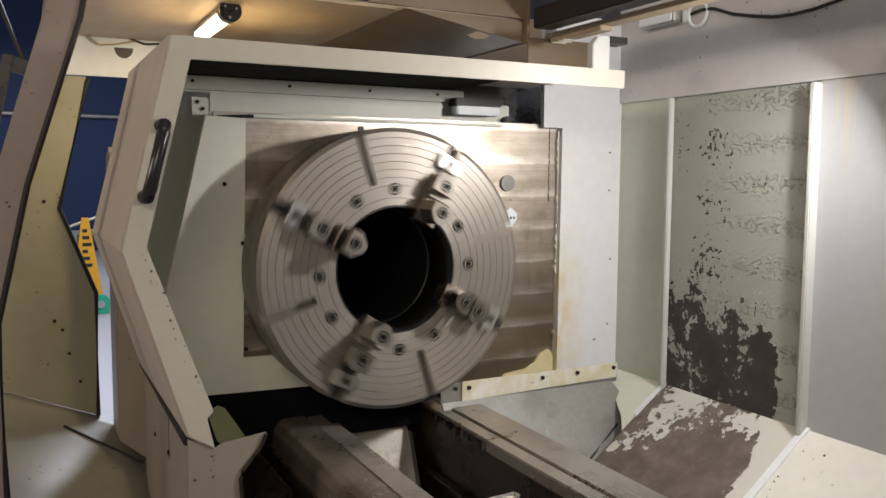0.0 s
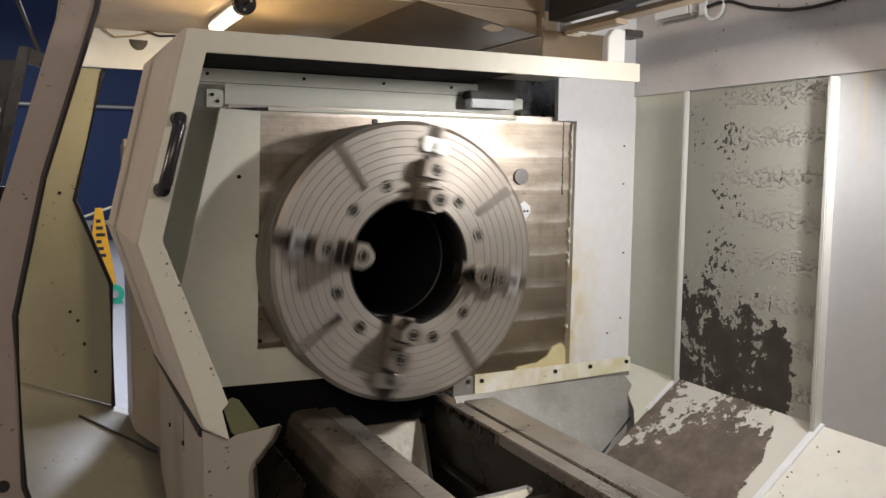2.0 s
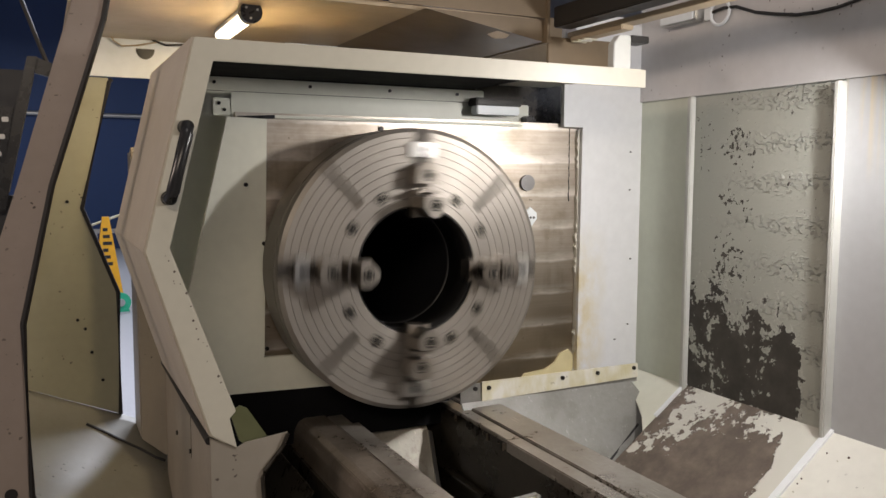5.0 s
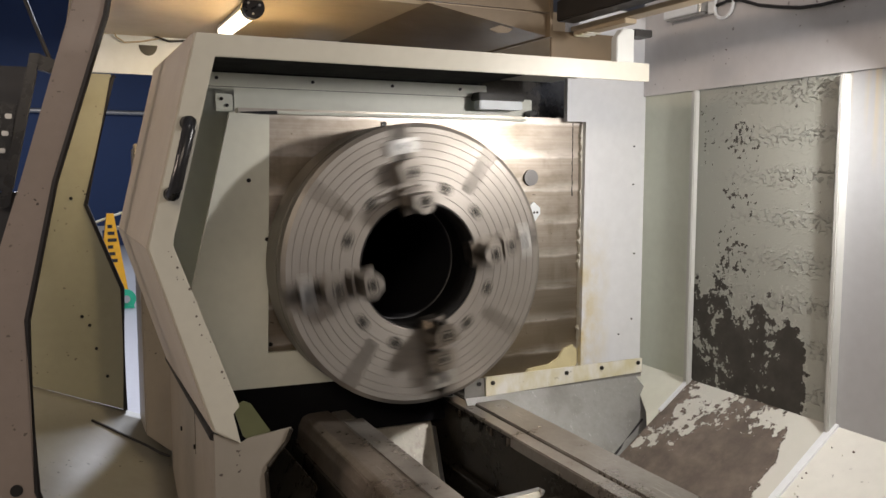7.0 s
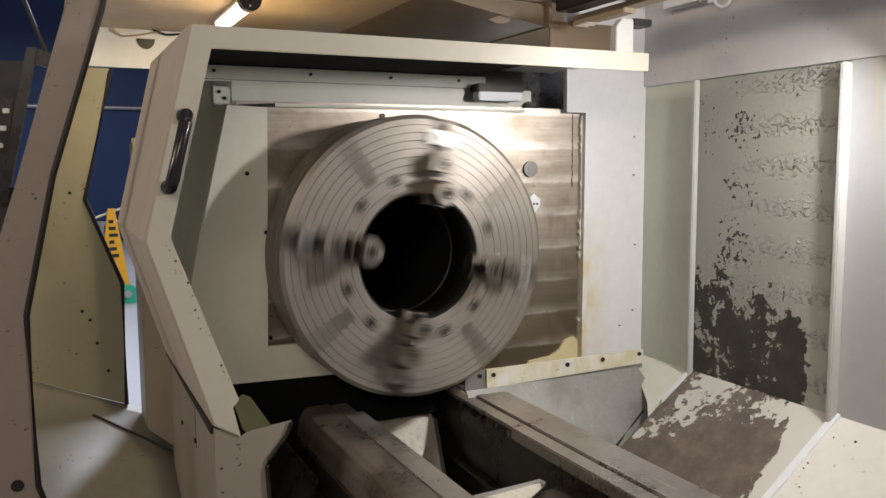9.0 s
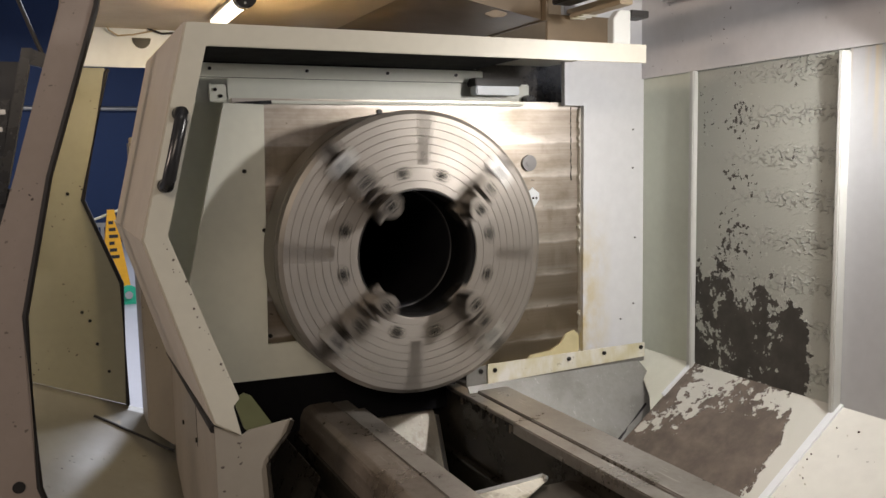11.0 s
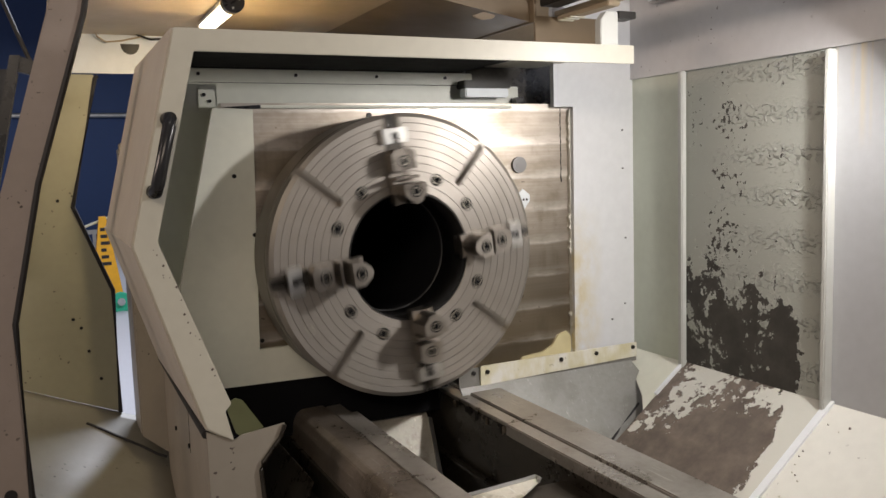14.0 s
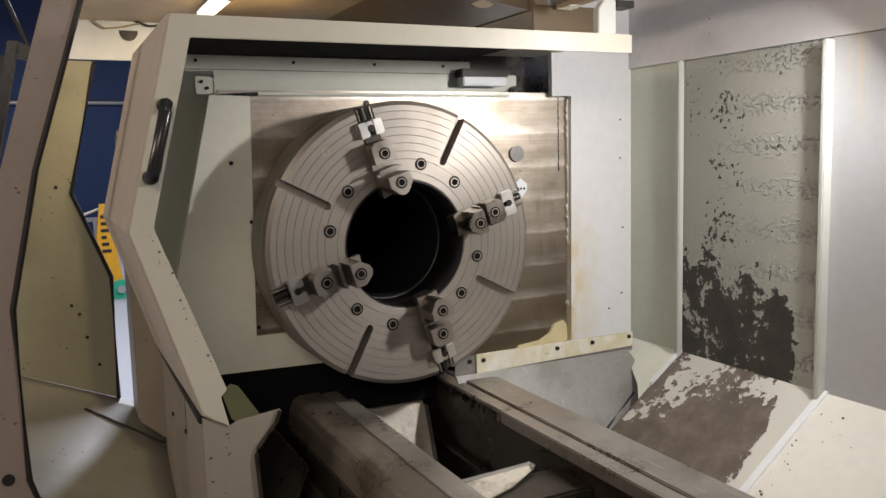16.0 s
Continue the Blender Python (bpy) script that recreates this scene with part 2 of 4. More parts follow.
        rows = ramp_of(nt, ph, [(0.0, (0.02, 0.02, 0.02)), (0.22, (0.08, 0.08, 0.08)), (0.50, (1, 1, 1)), (0.78, (0.08, 0.08, 0.08)), (1.0, (0.02, 0.02, 0.02))])
        bl = math_of(nt, "MULTIPLY", ramp_of(nt, vo, [(0.51, (0, 0, 0)), (0.64, (1, 1, 1))]), rows)
        here = nt.nodes.new("ShaderNodeMapRange")
        here.inputs["From Min"].default_value, here.inputs["From Max"].default_value = 0.62, 0.26
        here.inputs["To Min"].default_value, here.inputs["To Max"].default_value = 0.10, 1.5
        link(nt, sep.outputs[1], here.inputs["Value"])
        bl = math_of(nt, "MULTIPLY", math_of(nt, "MULTIPLY", bl, here.outputs[0]), math_of(nt, "SUBTRACT", 1.0, gone))
        h = math_of(nt, "ADD", h, math_of(nt, "MULTIPLY", bl, 1.8))
    bump_of(nt, p, h, 0.9, 0.0055)
    return m


M_panel = paint("panel_enamel", (0.68, 0.69, 0.60), amount=0.25)
# greener, darker version of the panel enamel, with shade in the colour
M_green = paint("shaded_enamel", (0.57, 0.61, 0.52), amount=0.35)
M_guard = paint("guard_enamel", (0.53, 0.505, 0.42), amount=0.35)
# the guard's beige enamel, darkened: shade is put into the colour
M_lower = paint("shaded_cover_enamel", (0.285, 0.255, 0.21), amount=0.4, speck=0.1)
M_skin = paint("guard_skin_enamel", (0.50, 0.45, 0.375), amount=0.35)
M_olive = paint("end_panel_enamel", (0.38, 0.37, 0.26), amount=0.45, speck=0.3)
M_frame = paint("door_frame_enamel", (0.32, 0.265, 0.23), amount=0.5, speck=0.45)
M_traywhite = paint("near_tray_enamel", (0.74, 0.74, 0.68), amount=0.2, speck=0.4)
M_cover = paint("overhead_enamel", (0.46, 0.37, 0.25), dirt=(0.10, 0.06, 0.03), amount=0.9)
# overhead enamel in shade: the brown carries the missing light
M_brown = paint("shaded_brown_enamel", (0.21, 0.155, 0.095), dirt=(0.04, 0.025, 0.015), amount=0.9)
M_fold = paint("flange_enamel", (0.52, 0.53, 0.50), amount=0.15)
M_white = paint("white_enamel", (0.77, 0.81, 0.83), amount=0.08)
M_wall = paint("rear_wall_enamel", (0.57, 0.565, 0.57), amount=0.25, speck=0.05)
M_peel = peeling("peeling_wall_enamel", (0.41, 0.425, 0.38), (0.075, 0.070, 0.060), (0.62, 0.64, 0.58), Z0 - 0.32, Z0 + 0.10, 0.15, -0.09, side=(0.22, 0.30), column=(0.64, 0.14, -0.045))
M_tray = peeling("peeling_tray_enamel", (0.62, 0.62, 0.56), (0.18, 0.146, 0.12), (0.7, 0.7, 0.64), Z0 - 0.58, Z0 - 0.42, 0.19, 0.04, blister=False, side=(0.17, 0.27), column=(0.62, 0.12, -0.07))
M_face = turned_steel("faced_steel", 0.335, 0.45, 0.40, 0.92)
M_body = turned_steel("turned_body_steel", 0.20, 0.42, 0.3, 0.9)
M_jaw = oily("hardened_jaw_steel", (0.30, 0.272, 0.238), 0.37, 0.95, 0.35)
M_tab = plain("dark_olive_sheet", (0.11, 0.115, 0.055), 0.4)
M_pan = paint("chip_pan_enamel", (0.27, 0.26, 0.21), dirt=(0.05, 0.04, 0.03), amount=0.8, speck=0.05)
# carrier steel with the slot's shade put into its colour
M_jawbase = plain("shaded_jaw_base_steel", (0.06, 0.054, 0.046), 0.40, 0.8)
M_block = plain("bright_jaw_steel", (0.55, 0.54, 0.51), 0.36, 1.0)


def streaked(name, colour):
    """Wall enamel with yellow coolant runs from the upper edge."""
    m = paint(name, colour, amount=0.2)
    nt = m.node_tree
    p = nt.nodes["Principled BSDF"]
    src = p.inputs["Base Color"].links[0].from_socket
    runs = noise_of(nt, coords(nt, (1, 14, 0.5)), 1.3, 3, 0.6)
    sep = nt.nodes.new("ShaderNodeSeparateXYZ")
    link(nt, coords(nt), sep.inputs[0])
    fade = nt.nodes.new("ShaderNodeMapRange")
    fade.inputs["From Min"].default_value, fade.inputs["From Max"].default_value = Z0 + 0.25, Z0 + 0.53
    link(nt, sep.outputs[2], fade.inputs["Value"])
    k = math_of(nt, "MULTIPLY", ramp_of(nt, runs, [(0.53, (0, 0, 0)), (0.66, (0.8, 0.8, 0.8))]), fade.outputs[0])
    link(nt, mix_of(nt, k, src, (0.62, 0.50, 0.26)), p.inputs["Base Color"])
    return m


def stained(name, colour):
    """White enamel with a yellow oil bloom along its inner edge."""
    m = paint(name, colour, amount=0.08)
    nt = m.node_tree
    p = nt.nodes["Principled BSDF"]
    src = p.inputs["Base Color"].links[0].from_socket
    sep = nt.nodes.new("ShaderNodeSeparateXYZ")
    link(nt, coords(nt), sep.inputs[0])
    side = nt.nodes.new("ShaderNodeMapRange")
    side.inputs["From Min"].default_value, side.inputs["From Max"].default_value = 0.70, 0.57
    link(nt, sep.outputs[0], side.inputs["Value"])
    up = nt.nodes.new("ShaderNodeMapRange")
    up.inputs["From Min"].default_value, up.inputs["From Max"].default_value = Z0 + 0.12, Z0 - 0.10
    link(nt, sep.outputs[2], up.inputs["Value"])
    blot = ramp_of(nt, noise_of(nt, coords(nt, (1, 1, 0.6)), 16, 5, 0.6), [(0.36, (0, 0, 0)), (0.62, (1, 1, 1))])
    k = math_of(nt, "MULTIPLY", math_of(nt, "MULTIPLY", side.outputs[0], up.outputs[0]), blot)
    link(nt, mix_of(nt, k, src, (0.60, 0.50, 0.25)), p.inputs["Base Color"])
    return m


M_stained = stained("stained_white_enamel", (0.71, 0.725, 0.74))


def yellowed(name, colour):
    """Pale strip with yellow-green oil soaked in from below, in upright blotches."""
    m = paint(name, colour, amount=0.1, speck=0.3)
    nt = m.node_tree
    p = nt.nodes["Principled BSDF"]
    src = p.inputs["Base Color"].links[0].from_socket
    blot = noise_of(nt, coords(nt, (1, 1, 0.45)), 13, 5, 0.6)
    wide = noise_of(nt, coords(nt), 3.4, 3, 0.6)
    k = ramp_of(nt, math_of(nt, "ADD", math_of(nt, "MULTIPLY", blot, 0.5), math_of(nt, "MULTIPLY", wide, 0.5)), [(0.44, (0, 0, 0)), (0.58, (0.85, 0.85, 0.85))])
    link(nt, mix_of(nt, k, src, (0.55, 0.49, 0.22)), p.inputs["Base Color"])
    return m


M_tape = yellowed("yellowed_strip", (0.74, 0.73, 0.67))
M_near = streaked("streaked_wall_enamel", (0.47, 0.485, 0.50))
# near-black iron; inside headstock and bed it stands in for shade
M_dark = plain("dark_iron", (0.018, 0.016, 0.014), 0.45, 0.3)
# black for bore, sockets and gaps; their shade is put into the colour
M_bore = plain("recess_black", (0.003, 0.003, 0.004), 0.8, 0.0)
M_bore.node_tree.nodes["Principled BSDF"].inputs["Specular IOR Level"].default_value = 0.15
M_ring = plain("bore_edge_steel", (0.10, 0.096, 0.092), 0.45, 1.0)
# steels inside the bore, made dark for the shade in there
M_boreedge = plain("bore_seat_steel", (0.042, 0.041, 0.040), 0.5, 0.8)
M_liner = plain("shaded_bore_steel", (0.022, 0.021, 0.020), 0.42, 0.5)
M_edge = plain("dull_ring_steel", (0.22, 0.215, 0.21), 0.4, 0.8)
M_screw = plain("black_oxide_screw", (0.025, 0.024, 0.022), 0.35, 0.6)
M_collar = plain("worn_screw_rim", (0.46, 0.42, 0.35), 0.32, 0.9)
M_plate = ground_steel("milled_casting")
M_rail = oily("ground_way_steel", (0.36, 0.335, 0.30), 0.36, 0.7, 0.4)
# left way's oily steel, darkened: shadow on it is put into the colour
M_railleft = oily("shaded_oily_way_steel", (0.27, 0.23, 0.19), 0.36, 0.7, 0.55)
M_hollow = plain("brown_oily_sheet", (0.10, 0.075, 0.062), 0.5, 0.1)
# oily iron, taken near black to carry the shade along the bed
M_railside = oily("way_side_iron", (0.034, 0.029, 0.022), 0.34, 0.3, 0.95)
M_deflect = oily("galvanised_sheet", (0.42, 0.40, 0.345), 0.42, 0.35, 0.6)
M_tin = oily("stained_tin", (0.68, 0.65, 0.56), 0.42, 0.35, 0.7)
M_apron = oily("dull_apron_sheet", (0.25, 0.247, 0.232), 0.45, 0.25, 0.3)
M_rubber = plain("black_rubber", (0.012, 0.011, 0.011), 0.6)
M_black = plain("black_plastic", (0.016, 0.016, 0.017), 0.28)
M_blue = plain("blue_wall_paint", (0.022, 0.052, 0.150), 0.6)
M_floor = plain("shop_concrete", (0.42, 0.42, 0.44), 0.45)
M_yellow = plain("yellow_plastic", (0.85, 0.42, 0.02), 0.4)
M_teal = plain("green_plastic", (0.03, 0.45, 0.26), 0.4)
M_tube = plain("lamp_tube", (0.9, 0.85, 0.7), 0.3, 0.0, (1.0, 0.88, 0.68), 3.5)
M_light = plain("work_light_lens", (0.9, 0.88, 0.8), 0.3, 0.0, (1.0, 0.93, 0.82), 6.0)
M_alu = plain("aluminium", (0.55, 0.55, 0.54), 0.35, 0.9)
M_panelgrey = plain("dark_pendant_plastic", (0.014, 0.015, 0.020), 0.45)
M_hall = plain("hall_wall", (0.30, 0.31, 0.33), 0.7)
M_sealant = plain("yellowed_sealant", (0.62, 0.55, 0.32), 0.5)
M_sealwhite = plain("old_white_sealant", (0.62, 0.60, 0.52), 0.5)
M_ink = plain("black_print", (0.02, 0.02, 0.02), 0.5)

# ---- building helpers ----
WORLD = {}


def thing(name, at, label, category, kind="", group=""):
    ob = new(name)
    ob.location = (at[0], at[1], at[2] + Z0)
    WORLD[ob] = Vector(ob.location)
    return tagged(ob, label, category, group, kind)


def part(name, bm, material, parent=None, label="", smooth=False, kind=""):
    """Links a bmesh, drawn about the spindle axis at the origin, as one mesh under its parent."""
    base = WORLD.get(parent, Vector((0, 0, 0)))
    bm.transform(Matrix.Translation(Vector((0, 0, Z0)) - base))
    bmesh.ops.recalc_face_normals(bm, faces=bm.faces)
    me = bpy.data.meshes.new(name)
    bm.to_mesh(me)
    bm.free()
    me.materials.append(material)
    if smooth:
        for f in me.polygons:
            f.use_smooth = True
    ob = new(name, me)
    if parent is not None:
        ob.parent = parent
    WORLD[ob] = base
    return tagged(ob, label, kind=kind)


def box(x0, x1, y0, y1, z0, z1, bevel=0.0):
    bm = bmesh.new()
    bmesh.ops.create_cube(bm, size=1)
    bm.transform(Matrix.Translation(((x0 + x1) / 2, (y0 + y1) / 2, (z0 + z1) / 2)) @ Matrix.Diagonal((abs(x1 - x0), abs(y1 - y0), abs(z1 - z0), 1)))
    if bevel:
        bmesh.ops.bevel(bm, geom=bm.edges[:], offset=bevel, segments=2, affect="EDGES")
    return bm


def prism(outline, y0, y1, bevel=0.0):
    """An outline in the x-z plane, thickened along y."""
    bm = bmesh.new()
    a = [bm.verts.new((x, y0, z)) for x, z in outline]
    b = [bm.verts.new((x, y1, z)) for x, z in outline]
    n = len(a)
    bm.faces.new(a)
    bm.faces.new(b[::-1])
    for i in range(n):
        bm.faces.new((a[i], b[i], b[(i + 1) % n], a[(i + 1) % n]))
    bmesh.ops.recalc_face_normals(bm, faces=bm.faces)
    if bevel:
        bmesh.ops.bevel(bm, geom=bm.edges[:], offset=bevel, segments=2, affect="EDGES")
    return bm


def holed_plate(x0, x1, z0, z1, y0, y1, r, seg=96):
    """A rectangular plate with a round hole about the spindle axis."""
    bm = bmesh.new()
    rings = []
    for y in (y0, y1):
        inn, out = [], []
        for k in range(seg):
            a = 2 * math.pi * (k + 0.5) / seg
            c, s = math.cos(a), math.sin(a)
            t = min((x1 if c > 0 else x0) / c, (z1 if s > 0 else z0) / s)
            inn.append(bm.verts.new((r * c, y, r * s)))
            out.append([t * c, y, t * s])
        for cx, cz in ((x0, z0), (x0, z1), (x1, z0), (x1, z1)):
            q = min(out, key=lambda o: (o[0] - cx) ** 2 + (o[2] - cz) ** 2)
            q[0], q[2] = cx, cz
        rings.append((inn, [bm.verts.new(o) for o in out]))
    (i0, o0), (i1, o1) = rings
    for a, b in ((i0, o0), (o0, o1), (o1, i1), (i1, i0)):
        for k in range(seg):
            bm.faces.new((a[k], a[(k + 1) % seg], b[(k + 1) % seg], b[k]))
    return bm


def sheet(pts, thick):
    """A flat polygon of corners in space, thickened away from its normal."""
    bm = bmesh.new()
    p = [Vector(q) for q in pts]
    n = (p[1] - p[0]).cross(p[2] - p[0]).normalized() * thick
    a = [bm.verts.new(q) for q in p]
    b = [bm.verts.new(q - n) for q in p]
    k = len(a)
    bm.faces.new(a)
    bm.faces.new(b[::-1])
    for i in range(k):
        bm.faces.new((a[i], b[i], b[(i + 1) % k], a[(i + 1) % k]))
    return bm


def rod(p0, p1, r, seg=16, r2=None):
    bm = bmesh.new()
    p0, p1 = Vector(p0), Vector(p1)
    d = p1 - p0
    bmesh.ops.create_cone(bm, cap_ends=True, segments=seg, radius1=r, radius2=r if r2 is None else r2, depth=d.length)
    bm.transform(Matrix.Translation((p0 + p1) / 2) @ d.to_track_quat("Z", "Y").to_matrix().to_4x4())
    return bm


def tube(points, r, seg=10):
    """A round bar swept along points."""
    bm = bmesh.new()
    pts = [Vector(p) for p in points]
    rings = []
    for i, p in enumerate(pts):
        d = (pts[min(i + 1, len(pts) - 1)] - pts[max(i - 1, 0)]).normalized()
        q = d.to_track_quat("Z", "Y")
        rings.append([bm.verts.new(p + q @ Vector((r * math.cos(2 * math.pi * k / seg), r * math.sin(2 * math.pi * k / seg), 0))) for k in range(seg)])
    for a, b in zip(rings, rings[1:]):
        for k in range(seg):
            bm.faces.new((a[k], a[(k + 1) % seg], b[(k + 1) % seg], b[k]))
    bm.faces.new(rings[0])
    bm.faces.new(rings[-1][::-1])
    return bm


def lathe_turned(profile, seg=160, closed=True):
    """A profile of (radius, y) turned about the y axis."""
    bm = bmesh.new()
    rings = []
    for r, y in profile:
        rings.append([bm.verts.new((r * math.cos(2 * math.pi * k / seg), y, r * math.sin(2 * math.pi * k / seg))) for k in range(seg)])
    pairs = list(zip(rings, rings[1:] + rings[:1])) if closed else list(zip(rings, rings[1:]))
    for a, b in pairs:
        for k in range(seg):
            bm.faces.new((a[k], a[(k + 1) % seg], b[(k + 1) % seg], b[k]))
    bmesh.ops.recalc_face_normals(bm, faces=bm.faces)
    return bm


def joined(*bms):
    out = bmesh.new()
    for b in bms:
        me = bpy.data.meshes.new("tmp")
        b.to_mesh(me)
        b.free()
        out.from_mesh(me)
        bpy.data.meshes.remove(me)
    return out


def turned_to(bm, degrees):
    """Turn a part drawn along +x to an angle about the spindle axis."""
    bm.transform(pose(0, 0, 0, 0, -degrees, 0))
    return bm


def bolt(parent, x, y, z, r=0.006, axis="y", material=None):
    d = {"y": (0, -0.005, 0), "x": (-0.005, 0, 0), "z": (0, 0, 0.005)}[axis]
    return part("bolt", rod((x, y, z), (x + d[0], y + d[1], z + d[2]), r, 10), material or M_screw, parent)


# ---- shop around the machine ----
part("floor", box(-9, 9, -8, 15, -Z0 - 0.1, -Z0), M_floor, kind="structure", label="smooth pale grey concrete shop floor")
part("wall_north", box(-9, 9, 15, 15.2, -Z0, 5), M_blue, kind="structure", label="dark blue painted shop wall")
part("wall_south", box(-9, 9, -8.2, -8, -Z0, 5), M_hall, kind="structure", label="grey shop wall")
part("wall_west", box(-9.2, -9, -8, 15, -Z0, 5), M_hall, kind="structure", label="grey shop wall")
part("wall_east", box(9, 9.2, -8, 15, -Z0, 5), M_hall, kind="structure", label="grey shop wall")
part("ceiling", box(-9.2, 9.2, -8.2, 15.2, 5, 5.2), M_hall, kind="structure", label="grey shop ceiling")

pipe = thing("wall_pipe", (-2, 14.97, 1.35), "thin grey conduit running along the blue wall", "pipe")
part("tube", rod((-6, 14.96, 1.36), (4, 14.96, 1.36), 0.045, 10), M_alu, pipe)
for k in range(6):
    part("bracket", box(-5.5 + 1.8 * k, -5.42 + 1.8 * k, 14.95, 15.0, 1.30, 1.42), M_alu, pipe)
rack = thing("floor_rail", (-1, 14.5, -1.2), "low pale rail standing before the blue wall", "rail")
part("bar", box(-6, 4, 14.46, 14.52, -0.86, -0.78), M_alu, rack)
for k in range(6):
    part("leg", box(-5.8 + 1.9 * k, -5.74 + 1.9 * k, 14.46, 14.52, -Z0, -0.86), M_alu, rack)

SX, SY = -0.33, 7.6
sign = thing("caution_sign", (SX, SY, -1.2), "tall yellow plastic floor sign with black printed lines", "floor sign")
SH = 0.99
part("front_board", sheet([(SX - 0.17, SY - 0.16, -1.198), (SX + 0.17, SY - 0.16, -1.198), (SX + 0.035, SY - 0.03, -1.2 + SH), (SX - 0.035, SY - 0.03, -1.2 + SH)], 0.03), M_yellow, sign)
part("rear_board", sheet([(SX + 0.17, SY + 0.16, -1.198), (SX - 0.17, SY + 0.16, -1.198), (SX - 0.035, SY + 0.03, -1.2 + SH), (SX + 0.035, SY + 0.03, -1.2 + SH)], 0.03), M_yellow, sign)
for i in range(6):
    u = 0.14 + 0.075 * i
    z, y = -1.2 + SH * (1 - u), SY - 0.03 - 0.13 * u
    part("printed_line", box(SX - 0.03 - 0.02 * u, SX + 0.015 + 0.02 * (i % 3), y - 0.006, y - 0.002, z - 0.018, z + 0.018), M_ink, sign)
bar = thing("barrier_pole", (SX, SY, -0.2), "thin pale yellow barrier pole laid across the floor sign", "pole")
part("pole", rod((SX - 0.62, SY - 0.02, -0.47), (SX + 0.16, SY, -0.19), 0.013, 8), M_tape, bar)
roll = thing("hose_reel", (SX + 0.17, SY - 0.4, -1.2), "small green plastic reel standing on the floor", "reel")
part("rim", rod((SX + 0.10, SY - 0.40, -1.10), (SX + 0.10, SY - 0.46, -1.10), 0.10, 20), M_teal, roll)
part("hub", rod((SX + 0.10, SY - 0.45, -1.10), (SX + 0.10, SY - 0.48, -1.10), 0.04, 16), M_alu, roll)
part("foot", box(SX + 0.02, SX + 0.18, SY - 0.47, SY - 0.39, -1.199, -1.17), M_teal, roll)

# ---- lathe bed ----
bed = thing("lathe_bed", (0, -1.0, -1.2), "oily cast iron lathe bed with ground steel ways", "lathe bed")
part("casting", joined(box(0.171, 0.315, -2.6, 0.9, -Z0, -0.463), box(-0.320, -0.16, -2.6, 0.9, -Z0, -0.53)), M_railside, bed, "oily cast iron darkened for the shade between the ways")
part("flat_way", box(0.165, 0.2135, -2.6, -0.225, -0.484, -0.450, 0.003), M_rail, bed)
part("flat_way", box(0.170, 0.2135, -0.224, 0.9, -0.462, -0.4505, 0.002), M_rail, bed, "worn oily end of the inner way")
part("outer_way", box(0.2175, 0.325, -2.6, 0.9, -0.52, -0.446, 0.003), M_rail, bed)
part("flat_way", box(-0.2065, -0.140, -2.6, 0.10, -0.52, -0.450, 0.003), M_rail, bed)
part("flat_way", box(-0.2065, -0.157, 0.101, 0.9, -0.52, -0.451, 0.003), M_rail, bed)
part("outer_way", prism([(-0.2125, -0.446), (-0.2125, -0.60), (-0.325, -0.66), (-0.306, -0.480), (-0.294, -0.456), (-0.276, -0.447)], -2.6, 0.9, 0.002), M_railleft, bed)
part("cross_rib", box(-0.16, 0.17, -0.64, -0.50, -Z0, -0.512, 0.006), M_railside, bed)
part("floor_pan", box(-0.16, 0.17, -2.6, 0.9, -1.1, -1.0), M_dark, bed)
grime = random.Random(21)
for i in range(26):
    y = -0.30 + 0.50 * grime.random()
    w, h = 0.004 + 0.010 * grime.random(), 0.006 + 0.022 * grime.random() ** 2
    part("grease_run", box(0.1655, 0.1708, y, y + w, -0.465 - h, -0.463, 0.0012), M_dark if i % 3 else M_railleft, bed)
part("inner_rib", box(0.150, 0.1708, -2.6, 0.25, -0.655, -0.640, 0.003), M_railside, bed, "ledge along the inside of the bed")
chute = thing("chip_chute", (-0.03, 0.05, -0.8), "grey galvanised chip chute between the ways", "chute")
part("slope", sheet([(-0.155, -0.085, -0.88), (0.068, -0.085, -0.88), (0.131, 0.205, -0.545), (0.131, 0.36, -0.368), (-0.155, 0.36, -0.368)], 0.004), M_deflect, chute)
part("folded_edge", sheet([(0.068, -0.087, -0.875), (0.081, -0.087, -0.88), (0.144, 0.203, -0.545), (0.131, 0.203, -0.54)], 0.004), M_alu, chute)
part("end_wall", box(0.146, 0.1685, 0.262, 0.27, -1.0, -0.47), M_dark, chute)
wedge = thing("chip_tin", (0.0, -0.54, -0.51), "bright bent sheet metal tin lying between the ways", "tin")
part("base", sheet([(-0.10, -0.600, -0.508), (0.0, -0.565, -0.504), (0.085, -0.510, -0.500), (0.095, -0.483, -0.500), (-0.10, -0.487, -0.506)], 0.003), M_tin, wedge)
part("rolled_rim", tube([(-0.10, -0.487, -0.503), (0.06, -0.484, -0.498), (0.095, -0.483, -0.496), (0.096, -0.500, -0.496), (0.085, -0.511, -0.497)], 0.005, 8), M_alu, wedge)

# ---- headstock ----
head = thing("headstock", (0.1, 0.6, -1.2), "machine headstock with bare milled plate and pale enamel covers", "headstock")
part("milled_plate", holed_plate(-0.46, 0.72, -0.43, 0.44, 0.20, 0.24, 0.20), M_plate, head, "bare milled steel plate brown with oil")
